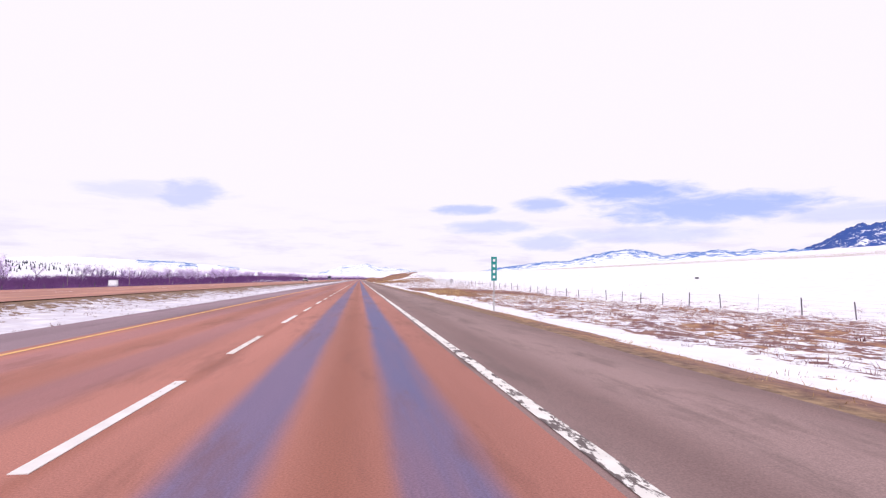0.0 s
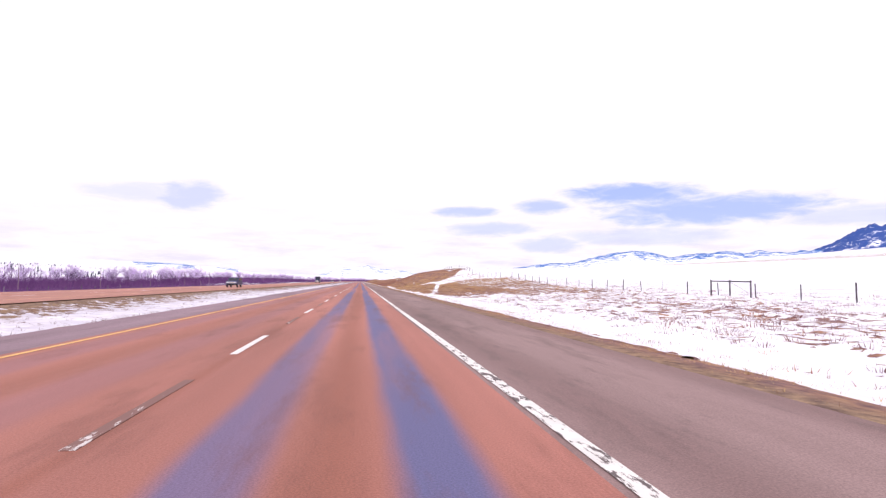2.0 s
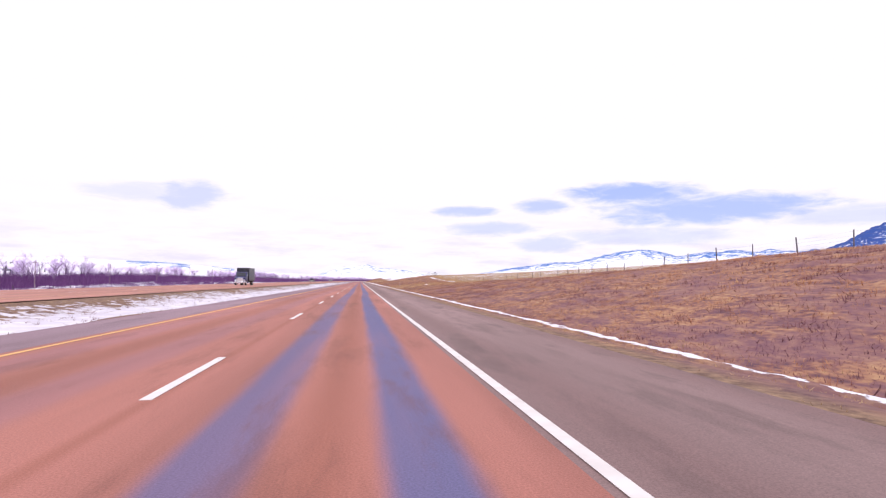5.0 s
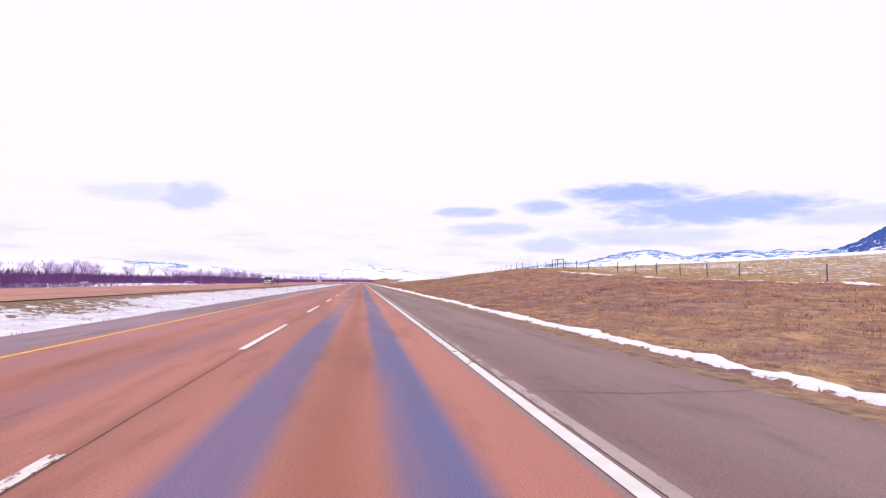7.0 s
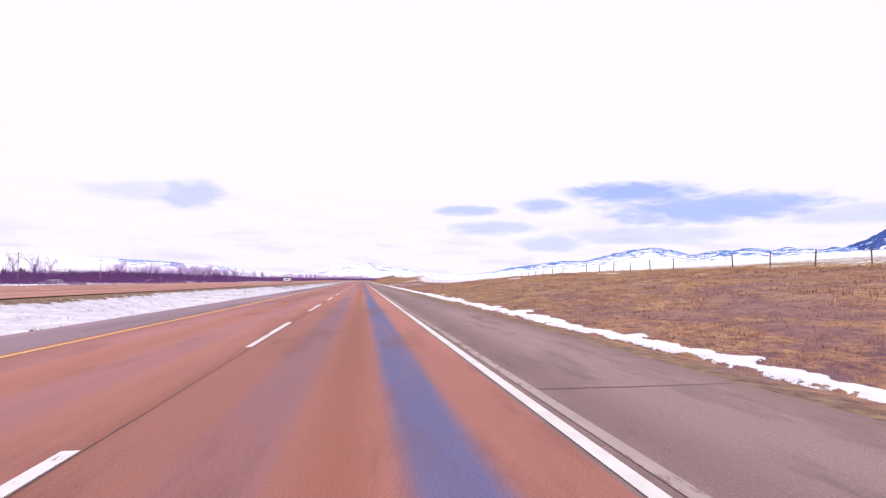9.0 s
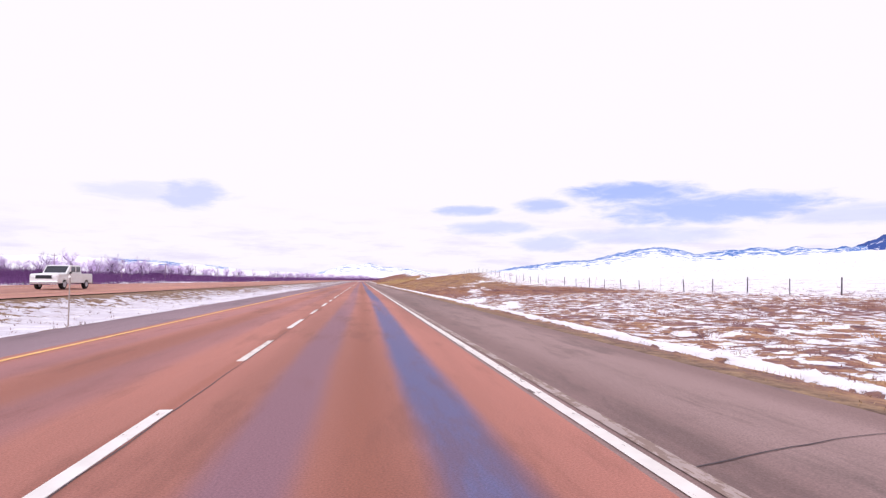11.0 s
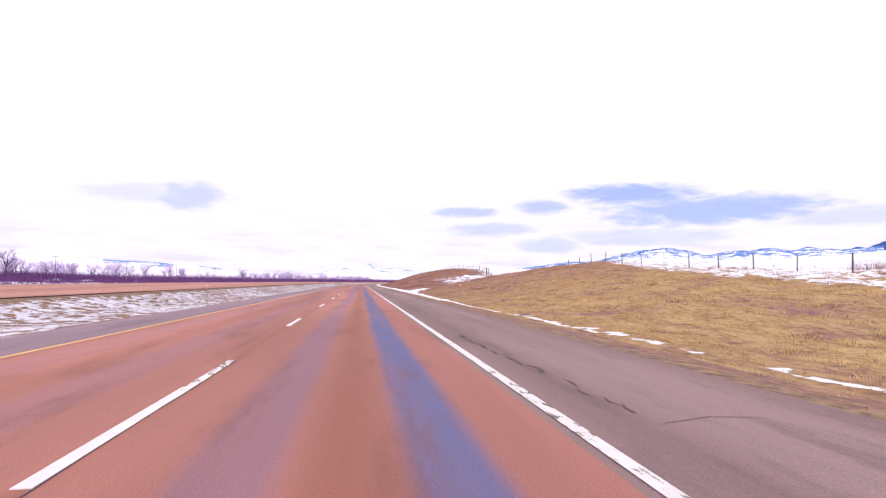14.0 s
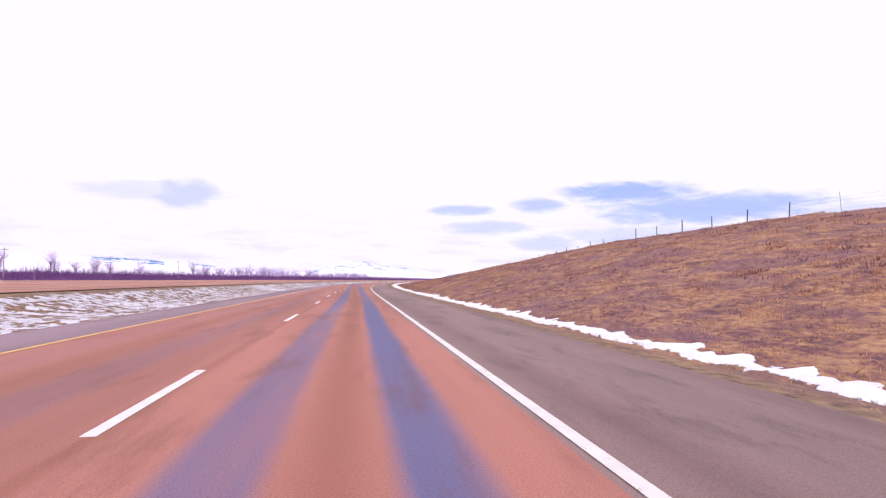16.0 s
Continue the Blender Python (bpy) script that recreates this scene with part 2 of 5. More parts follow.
# the woods' blue is the haze of distance, put into their base colour
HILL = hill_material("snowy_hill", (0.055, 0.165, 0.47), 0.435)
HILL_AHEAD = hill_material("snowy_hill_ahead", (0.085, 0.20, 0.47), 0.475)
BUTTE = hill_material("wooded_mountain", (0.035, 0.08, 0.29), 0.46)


# ---------------------------------------------------------------- mesh helpers
def hashed(i, j, seed):
    v = np.sin(i * 127.1 + j * 311.7 + seed * 74.7) * 43758.5453
    return v - np.floor(v)


def rolling(x, y, seed=0):
    """Smooth value noise, 0 to 1."""
    x, y = np.broadcast_arrays(np.asarray(x, float), np.asarray(y, float))
    i, j = np.floor(x), np.floor(y)
    u, v = x - i, y - j
    u, v = u * u * (3 - 2 * u), v * v * (3 - 2 * v)
    a = hashed(i, j, seed) * (1 - u) + hashed(i + 1, j, seed) * u
    b = hashed(i, j + 1, seed) * (1 - u) + hashed(i + 1, j + 1, seed) * u
    return a * (1 - v) + b * v


def rough(x, y, seed=0, octaves=4):
    total, size = 0, 0.5
    for k in range(octaves):
        total = total + size * rolling(x * 2 ** k, y * 2 ** k, seed + k)
        size /= 2
    return total


def mesh(name, verts, faces, mat, smooth=False, **fields):
    me = bpy.data.meshes.new(name)
    me.from_pydata((np.asarray(verts, float) * U).tolist(), [], faces if isinstance(faces, list) else np.asarray(faces).tolist())
    me.materials.append(mat)
    for key, values in fields.items():
        me.attributes.new(key, "FLOAT", "POINT").data.foreach_set("value", np.asarray(values, np.float32).ravel())
    if smooth:
        me.polygons.foreach_set("use_smooth", [True] * len(me.polygons))
    me.update()
    return me


def grid_faces(rows, cols):
    k = np.arange(rows * cols).reshape(rows, cols)
    return np.stack([k[:-1, :-1], k[:-1, 1:], k[1:, 1:], k[1:, :-1]], -1).reshape(-1, 4)


def sheet(name, s, x, z, mat, smooth=True, **fields):
    """A surface over rows s and columns x (both arrays of one shape), bent with the road."""
    verts = np.stack([x + bend(s), s, z], -1).reshape(-1, 3)
    return new(name, mesh(name, verts, grid_faces(*s.shape), mat, smooth, **fields))


def band(name, x0, x1, s0, s1, z, mat, step=8.0):
    s, x = np.meshgrid(np.arange(s0, s1 + step, step).clip(None, s1), (x0, x1), indexing="ij")
    return sheet(name, s, x, np.full(s.shape, z), mat, False)


def line(name, places, half, s0, s1, mat, z=0.005):
    """A painted line; places: s and x of its middle, between which it drifts."""
    s, side = np.meshgrid(np.arange(s0, s1 + 4, 4.0).clip(None, s1), (-half, half), indexing="ij")
    x = np.interp(s, [p[0] for p in places], [p[1] for p in places]) + side
    return sheet(name, s, x, z + np.where(x < -10, far_lift(x, s), 0), mat, False)


def part(name, bm, mat, parent=None, label=""):
    """Links a bmesh made in full-size metres as one mesh object under parent."""
    me = bpy.data.meshes.new(name)
    bmesh.ops.scale(bm, vec=(U, U, U), verts=bm.verts)
    bm.to_mesh(me)
    bm.free()
    me.materials.append(mat)
    ob = new(name, me)
    ob.parent = parent
    return tagged(ob, label)


def thing(name, x, s, z=0.0, turn=0.0, **tags):
    ob = new(name)
    ob.empty_display_size = 0.1
    ob.matrix_world = spot(x, s, z, turn)
    return tagged(ob, **tags)


def spot(x, s, z=0.0, turn=0.0):
    return pose(U * (x + float(bend(s))), U * s, U * z, 0, 0, turn)


def box(bm, size, at, bevel=0.0, m=None):
    made = bmesh.ops.create_cube(bm, size=1)["verts"]
    bmesh.ops.scale(bm, vec=size, verts=made)
    if bevel:
        edges = list({e for v in made for e in v.link_edges})
        made = bmesh.ops.bevel(bm, geom=edges, offset=bevel, segments=2, affect="EDGES", profile=0.6)["verts"]
    bmesh.ops.translate(bm, vec=at, verts=made)
    if m is not None:
        bmesh.ops.transform(bm, matrix=m, verts=made)
    return made


def rod(bm, a, b, r0, r1=None, sides=6):
    """A tapered rod from a to b."""
    a, b = Vector(a), Vector(b)
    m = Matrix.Translation((a + b) / 2) @ (b - a).to_track_quat("Z", "Y").to_matrix().to_4x4()
    return bmesh.ops.create_cone(bm, cap_ends=True, segments=sides, radius1=r0, radius2=r0 if r1 is None else r1,
                                 depth=(b - a).length, matrix=m)["verts"]


# ---------------------------------------------------------------- the lie of the land
# height of the ground at the fence
CREST_S = (-200, 0, 80, 120, 140, 175, 207, 235, 246, 262, 275, 288, 298, 306, 314, 330, 350, 365, 378, 420, 476, 504, 529, 560, 577, 597, 612, 636, 656, 686,
           716, 756, 800, 840, 869, 886, 910, 926, 941, 961, 984, 994, 1002, 1008, 1018, 1027, 1036, 1050, 1067, 1080, 1100, 1112, 1126, 1142, 1160, 1180, 1200, 1240, 1290, 1400, 2600)
CREST_Z = (-1.2, -1.1, -1.1, -0.5, -0.2, 0.0, 0.35, 1.0, 1.8, 2.3, 1.91, 3.07, 4.50, 4.80, 5.30, 5.27, 4.49, 3.74, 3.35, 2.05, 1.25, 1.0, 1.4, 2.48, 3.37, 3.67, 3.37, 2.41, 2.17,
           2.28, 2.32, 1.0, 0.4, 0.2, 0.6, 1.14, 2.51, 3.16, 3.1, 2.5, 1.9, 0.1, -1.4, -1.3, 1.1, 1.7, 2.1, 2.7, 3.85, 3.3, 2.6, 2.2, 2.6, 4.44, 5.0, 5.52, 5.59, 4.21, 2.66, 1.23, 0.4)
# gullies that cut the slope beside the road: s at its foot, slant, half length, what is left of the mid height, snow in it
GULLIES = ((197, 7.0, 4, 0.5, 0.66), (466.4, 1.05, 1.35, 0.3, 0.74), (979.5, 1.35, 5.6, 0.0, 0.62), (1087.5, 1.1, 9.5, 0.0, 0.74), (830, 0.0, 45, 0.2, 0.0))


def gully(x, s, k):
    at, slant, half = GULLIES[k][:3]
    run = slant * np.minimum(x - 7, 8) + min(slant, 1.6) * np.maximum(x - 15, 0)
    return np.exp(-((s - at - run) / (half * (0.75 + 0.035 * np.clip(x - 7, 0, 20)))) ** 2)


def crest(s):
    return np.interp(s, CREST_S, CREST_Z)


def hump(x, s):
    """A low grassy hump beside the road."""
    return np.exp(-((x - 8.9) / 2.2) ** 2 - ((s - 56) / 9) ** 2)


def far_lift(x, s):
    """How much higher the opposite carriageway lies, tilted towards this one."""
    near = np.interp(s, (330, 600, 965, 1115, 1300), (0, 0.19, 0.22, 0.43, 0.5))
    far = np.interp(s, (330, 600, 965, 1115, 1300), (0, 0.44, 0.57, 0.88, 1.0))
    lift = near + (far - near) * np.clip((-x - 17) / 16, 0, 1)
    return lift * np.interp(-x, (13.5, 16.6, 34, 62), (0, 1, 1, 0))


def land(x, s):
    """Height of the ground."""
    x, s = np.broadcast_arrays(np.asarray(x, float), np.asarray(s, float))
    top = crest(s)
    for k in (2, 3):
        top = top * (1 - (0.7, 0.4)[k - 2] * gully(x, s, k) * np.clip((45 - x) / 16, 0, 1))
    mid = np.interp(s, (296, 305, 318, 332, 1165, 1172, 1195, 1205), (0.55, 0.70, 0.68, 0.55, 0.55, 0.58, 0.58, 0.55)) * top
    for k, g in enumerate(GULLIES):
        mid = mid * (1 - (1 - g[3]) * gully(x, s, k))
    mid = mid * (1 - 0.9 * np.exp(-((s - 986) / np.where(s < 986, 15, 8)) ** 2) * np.clip((15.5 - x) / 4, 0, 1))
    z = np.interp(x, (4.3, 5.4, 6.6), (-0.03, -0.10, -0.28))
    low = (x - 6.6) / (17 - 6.6)
    z = np.where(x > 6.6, -0.28 + (mid + 0.28) * low, z)
    high = np.clip((x - 17) / 12, 0, 1)
    z = z + 0.6 * hump(x, s)
    z = np.where(x > 17, mid + (top - mid) * (high * (1.36 - 0.36 * high)), z)
    beyond = np.clip(x - 29, 0, None)
    z = np.where(x > 29, top * np.exp(-beyond / 75) + 0.072 * beyond + 14 * (rough(x / 420, s / 420, 5) - 0.45) * np.clip(beyond / 260, 0, 1), z)
    # left: median ditch, far road, the plain towards the river
    left = np.interp(-x, (7.2, 8.0, 10.5, 14.5, 16.6, 17.0, 33, 34, 38, 60, 110, 180, 300, 600, 900, 1500, 3000),
                     (-0.05, -0.15, -0.55, -0.45, -0.12, -0.06, -0.06, -0.15, -0.5, -1.6, -3.2, -3.6, -3.6, 8, 35, 70, 90))
    plain_lift = np.interp(s, (0, 480, 580, 660, 900, 960, 1170), (1, 0.9, 0.5, 0.0, -0.05, -0.2, -0.25))
    left = np.where(left < 0, left * (1 - (1 - plain_lift) * np.clip((-x - 36) / 30, 0, 1)), left)
    z = np.where(x < 0, left, z)
    lumps = np.interp(np.abs(x), (5.0, 7.5, 9, 30, 200), (0, 0.08, 0.28, 0.34, 0.5)) * (rough(x / 3.1, s / 3.6, 9) - 0.47)
    lumps = lumps + np.interp(x, (6.8, 8.5, 30, 45), (0, 0.26, 0.26, 0)) * (rough(x / 1.5, s / 1.3, 19, 3) - 0.44)
    z = z + np.where(x < 0, far_lift(x, s), 0)
    hummocks = np.interp(s, (95, 110, 215, 240, 975, 985, 1030, 1045, 1085, 1092, 1130, 1140), (0, 1, 1, 0, 0, 1, 1, 0, 0, 1, 1, 0)) * np.interp(x, (8, 10, 29, 32), (0, 1, 1, 0.3))
    lumps = lumps + 0.55 * hummocks * np.clip(rough(x / 1.3, s / 1.3, 23, 3) - 0.42, 0, 1)
    on_far_road = (x < -16.5) & (x > -34)
    z = z + np.where(on_far_road, 0, lumps)
    return np.where((x > -7.2) & (x < 4.2), -0.08, z)


# how much snow lies on the slope beside the road, and beyond the fence
SLOPE_S = (-200, 40, 71, 78, 94, 106, 190, 210, 235, 300, 690, 720, 790, 815, 828, 837, 850, 864, 885, 905, 1090, 2600)
SLOPE_C = (0.50, 0.51, 0.52, 0.33, 0.33, 0.58, 0.60, 0.20, 0.14, 0.05, 0.06, 0.28, 0.44, 0.50, 0.46, 0.26, 0.22, 0.28, 0.22, 0.08, 0.06, 0.06)
OVER_S = (-200, 235, 300, 330, 400, 480, 700, 760, 850, 2600)
OVER_C = (0.80, 0.78, 0.72, 0.5, 0.35, 0.36, 0.42, 0.70, 0.72, 0.76)


# drifts that slant up the slope: s at the foot, x at foot and head, half width, length along the road
DRIFTS = ((818, 6.8, 15.5, 0.9, 46), (811, 7.4, 13, 0.7, 24), (850, 15, 19, 0.8, 34))
# single patches of snow: x, s, half width, half length, cover
PATCHES = ((19.6, 885, 1.3, 2.6, 0.75), (17.3, 875.5, 0.9, 3.8, 0.78), (23.5, 890, 1.6, 6, 0.6), (14.0, 871, 0.7, 1.6, 0.7), (19.5, 1121, 2.2, 6, 0.62), (24.5, 1127, 3, 6, 0.64),
           (21.5, 722, 0.8, 2.6, 0.7), (19, 706, 0.7, 2.2, 0.7), (24, 690, 0.8, 2.5, 0.66), (25, 656, 0.9, 3, 0.66), (27.5, 588, 0.8, 9, 0.6), (7.6, 483.5, 0.4, 1.8, 0.72), (7.8, 478, 0.3, 0.6, 0.7), (6.9, 472, 0.4, 0.8, 0.7), (14.5, 478, 0.9, 0.6, 0.72),
           (16, 1012, 0.5, 1.1, 0.7), (24, 1008, 1.0, 2.2, 0.6), (16.2, 872.6, 0.8, 1.4, 0.75), (20.8, 887, 1.0, 1.8, 0.72),
           (25.5, 306, 0.9, 4, 0.66), (27.5, 312, 0.8, 5, 0.66))


def cover(x, s):
    """Snow cover 0 to 1, and bare soil 0 to 1."""
    slope, over = np.interp(s, SLOPE_S, SLOPE_C), np.interp(s, OVER_S, OVER_C)
    c = slope + (over - slope) * np.clip((x - 25 + np.interp(s, (845, 872, 905, 930), (0, 3, 3, 0))) / 7, 0, 1)
    wide = np.interp(x, (26, 60, 300, 1200), (0, 0.03, 0.14, 0.45))
    c = np.where(x > 26, np.minimum(1, c + wide), c)
    for k, g in enumerate(GULLIES):
        c = np.maximum(c, g[4] * np.clip(1.8 * gully(x, s, k) - 0.3, 0, 1) * (1, np.clip((19 - x) / 3, 0, 1), 1, np.interp(x, (12, 15.5), (1, 0.35)) * np.clip((s - 1084 - 1.1 * (x - 7.5)) / 2 + 0.5, 0, 1), 1)[k])
    foot = 979.5 + 1.35 * (x - 7)
    far = foot + 5 + (x - 10) + 0.107 * (x - 10) ** 2 * np.sign(x - 10) + 14 * (rough(x / 2.5, s / 3.5, 33) - 0.47)
    near = np.minimum(foot, 964 + 3.0 * (x - 7)) + 3 * (rough(x / 1.5, s / 2, 34) - 0.47)
    c = np.where((x > 7) & (s > near), np.maximum(c, 0.55 * np.clip((far - s) / 5, 0, 1)), c)
    c = np.where((s < 240) & (x > 5.9) & (x < np.interp(s, (40, 65, 105, 130, 195, 210), (8.2, 7.6, 7.6, 8.8, 8.8, 7.5)) + 1.4 * (rough(x, s / 2, 37) - 0.47)), np.maximum(c, 0.74), c)
    c = np.where((x > 6.5) & (hump(x, s) > 0.3 + 0.5 * (rough(x / 1.5, s / 2, 36) - 0.47)), 0.05, c)
    brink = np.where((s > 255 + 3 * rough(x, s / 2, 39)) & (s < 300) & (x > 12 + 0.39 * (s - 259) + 3 * (rough(x / 2, s / 3, 38) - 0.47)), 0.64, 0)
    brink = np.maximum(brink, np.where((s > 200) & (s < 262) & (x > 17), 0.45, 0))
    # thin drifts that lie along the slope
    for s0, s1, mid, half, deep in ((440, 570, 26.5, 0.8, 0.55),):
        wave = mid + 0.6 * (rough(s / 9, 0 * s, mid) - 0.47)
        brink = np.maximum(brink, np.where((s > s0) & (s < s1) & (np.abs(x - wave) < half * 1.6 * rough(s / 3, 0 * s, mid + 3)), deep, 0))
    for at, foot_x, head_x, half, length in DRIFTS:
        run = np.clip((s - at) / length, 0, 1)
        wave = foot_x + (head_x - foot_x) * run ** 0.8 + 1.6 * (rough(s / 7, 0 * s, at) - 0.47)
        wide = half * (0.5 + 1.1 * rough(s / 3, x / 2, at + 3)) * (1 - 0.4 * run)
        brink = np.maximum(brink, np.where((s > at) & (s < at + length), 0.78 * np.clip(1.6 - np.abs(x - wave) / wide, 0, 1) * np.clip(7 * (rough(s / 2.4, x / 1.3, at + 6) - 0.36), 0, 1), 0))
    for mid_x, mid_s, wide, long, deep in PATCHES:
        r = ((x - mid_x) / wide) ** 2 + ((s - mid_s) / long) ** 2 + 2.4 * (rough(x / 1.1, s / 1.4, mid_s) - 0.47)
        brink = np.maximum(brink, deep * np.clip(1.8 - 1.4 * r, 0, 1))
    brink = np.maximum(brink, np.interp(s, (1102, 1108, 1130, 1137), (0, 1, 1, 0)) * np.interp(x, (14.5, 17, 30, 33), (0, 0.45, 0.52, 0)))
    c = np.maximum(c, brink)
    strip = 5.75 + 0.25 * rolling(s / 9, 0, 3)
    bank = np.interp(s, (-200, 225, 240, 300, 1300), (0.72, 0.72, 0.85, 1.0, 1.0))
    c = np.where((x > strip) & (x < strip + 1.0) & (slope > 0.3), np.maximum(c, bank), c)
    c = np.where((x > 0) & (x < strip), 0.0, c)
    left = np.interp(-x, (7.4, 8.0, 8.8, 12.0, 14.0, 16.2, 17.0, 33, 39, 43, 60, 100, 130, 200, 300), (0.0, 0.35, 0.88, 0.85, 0.58, 0.42, 0.2, 0.0, 0.05, 0.6, 0.7, 0.8, 0.85, 0.9, 1.0))
    deep = np.interp(s, (380, 450, 720, 790), (0, 1, 1, 0)) * (x < -9) * (x > -16)
    left = np.maximum(left, deep * np.where((s < 535) & (x < -11.8), 0.5, 0.84))
    late = np.interp(s, (850, 930), (0, 1)) * (x < -8) * (x > -16.4)
    left = left * (1 - late) + 0.51 * late
    left = np.where((-x < np.interp(s, (150, 230, 380, 430, 880, 1000), (8.5, 9.6, 9.6, 8.1, 8.1, 9.5)) + 0.6 * (rough(x, s / 5, 35) - 0.5)), 0.0, left)
    c = np.where(x < 0, left, c)
    d = np.interp(x, (4.3, 4.8, 5.3, 6.0), (1, 0.9, 0.25, 0)) * (x > 0)
    d = np.where(x < 0, np.interp(-x, (7.2, 8.2, 9.5, 15.6, 16.2, 30, 33), (1, 0.7, 0.6, 0.75, 0.8, 0.8, 0)), d)
    return c, d


def golden(x, s):
    """Where the dry grass is pale gold, 0 to 1."""
    near = np.zeros(np.broadcast(x, s).shape)
    for at, half, much in ((60, 16, 0.8), (248, 58, 0.6), (480, 40, 0.5), (572, 50, 0.2), (690, 40, 0.4), (900, 40, 0.5), (958, 26, 0.7), (1024, 42, 1.0)):
        near = np.maximum(near, much * np.clip(1.3 - np.abs(s - at) / half, 0, 1))
    field = np.interp(s, (360, 400, 720, 780), (0, 1, 1, 0)) * np.clip((x - 25) / 4, 0, 1)
    return np.maximum(near * (x > 6), field)


# ---------------------------------------------------------------- ground, one sheet
cols = np.concatenate([-np.array((3200, 2000, 1300, 900, 700, 520, 400, 300, 240, 190, 160, 135, 115, 98, 84, 72, 62, 54, 47, 41, 37, 35, 33.8, 32.8, 25, 17, 16.6)),
                       -np.arange(16.2, 8.4, -0.6), -np.array((8.0, 7.6, 7.2)), [-6.5, 4.15], np.arange(4.3, 7.0, 0.3), np.arange(7.2, 17, 0.5), np.arange(17, 32, 0.75),
                       [33, 35, 38, 42, 48, 56, 66, 80, 100, 130, 170, 230, 320, 450, 620, 850, 1150, 1500, 2000, 2600, 3200]])
rows = np.concatenate([[-900, -500, -250, -120, -60], np.arange(-30, 1300, 0.75), np.arange(1300, 1700, 6), np.arange(1700, 2600, 30), np.arange(2600, 9000, 250)])
s, x = np.meshgrid(rows, cols, indexing="ij")
c, d = cover(x, s)
tagged(sheet("ground", s, x, land(x, s), GROUND, True, snow=c, dirt=d, gold=golden(x, s)), "snow and dry winter grass beside the highway", "ground", kind="structure")

# ---------------------------------------------------------------- roads
END = 2600
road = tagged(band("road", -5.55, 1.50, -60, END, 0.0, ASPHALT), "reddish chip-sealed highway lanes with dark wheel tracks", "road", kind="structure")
tagged(band("shoulder", 1.50, 4.42, -60, END, -0.004, SHOULDER), "weathered grey-brown asphalt shoulder", "road shoulder", kind="structure")
tagged(band("median_shoulder", -7.35, -5.55, -60, END, -0.004, LEFT_SHOULDER), "narrow grey asphalt shoulder by the median", "road shoulder", kind="structure")
s, x = np.meshgrid(np.arange(-60, END, 10.0), (-33.2, -25, -17.2), indexing="ij")
far_road = tagged(sheet("far_road", s, x, far_lift(x, s), FAR_ASPHALT, False), "reddish asphalt of the opposite carriageway", "road", kind="structure")
EDGE = ((-60, 1.65), (560, 1.64), (620, 1.61), (900, 1.63), (970, 1.67), (1100, 1.64), (END, 1.62))
tagged(line("edge_line", EDGE, 0.065, 335, 1074, WHITE_PAINT), "worn white edge line on the asphalt", "road marking", kind="structure")
tagged(line("thin_edge_line", EDGE, 0.05, 1074, 1104, THIN_PAINT), "thin white edge line worn into short dashes", "road marking", kind="structure")
tagged(line("edge_line", EDGE, 0.065, 1104, END, WHITE_PAINT), "worn white edge line on the asphalt", "road marking", kind="structure")
tagged(line("chipped_edge_line", EDGE, 0.078, -60, 262, CHIPPED_PAINT), "badly chipped white edge line with dark flecks", "road marking", kind="structure")
tagged(line("broken_edge_line", EDGE, 0.078, 262, 335, BROKEN_PAINT), "half worn-off white edge line over dark asphalt", "road marking", kind="structure")
tagged(line("median_line", ((-60, -5.32), (850, -5.33), (970, -5.47), (END, -5.45)), 0.055, -60, END, YELLOW_PAINT), "worn yellow line on the median side", "road marking", kind="structure")
tagged(line("faded_line", ((425, 1.81), (640, 1.83), (900, 1.81)), 0.065, 425, 900, FADED_PAINT, 0.004), "faint remains of an older edge line", "road marking", kind="structure")
tagged(line("far_edge_line", ((0, -28.6), (END, -28.6)), 0.06, -60, END, WHITE_PAINT), "white edge line of the opposite carriageway", "road marking", kind="structure")
tagged(line("far_median_line", ((0, -20.4), (END, -20.4)), 0.06, -60, END, YELLOW_PAINT), "yellow line of the opposite carriageway", "road marking", kind="structure")

bm = bmesh.new()
box(bm, (0.12, 3.2, 0.006), (0, 0, 0))
dash = part("lane_dash", bm, DASH_PAINT, road)
for k in range(-3, 160):
    at = 5.45 + 12.19 * k
    ob = dash if k == -3 else dash.copy()
    if k > -3:
        scene.collection.objects.link(ob)
    ob.matrix_basis = spot(-1.97, at, 0.004)
# an older set of dashes beside the new one: s from, s to, how far ahead it lies at both ends, paint
for s0, s1, ahead0, ahead1, mat in ((-10, 100, 5.3, 6.8, THIN_DASH_PAINT), (100, 212, 6.9, 6.3, COVERED_DASH), (212, 335, 6.2, 2.8, OLD_DASH_PAINT), (435, 600, 3.2, 2.6, THIN_DASH_PAINT),
                                    (560, 800, -1.0, -6.0, THIN_DASH_PAINT), (800, 868, 6.0, 4.8, OLD_DASH_PAINT), (868, 1012, 4.8, 2.3, OLD_DASH_PAINT)):
    first_dash = None
    for k in range(-2, 160):
        at = 5.45 + 12.19 * k
        at += ahead0 + (ahead1 - ahead0) * (at - s0) / (s1 - s0)
        if s0 < at < s1:
            if first_dash is None:
                bm = bmesh.new()
                box(bm, (0.11, 2.9, 0.005), (0, 0, 0))
                ob = first_dash = part("old_lane_dash", bm, mat, road)
            else:
                ob = first_dash.copy()
                scene.collection.objects.link(ob)
            ob.matrix_basis = spot(-1.96, at, 0.0035)
bm = bmesh.new()
box(bm, (0.10, 3.05, 0.006), (0, 0, 0))
dash = part("lane_dash", bm, DASH_PAINT, far_road)
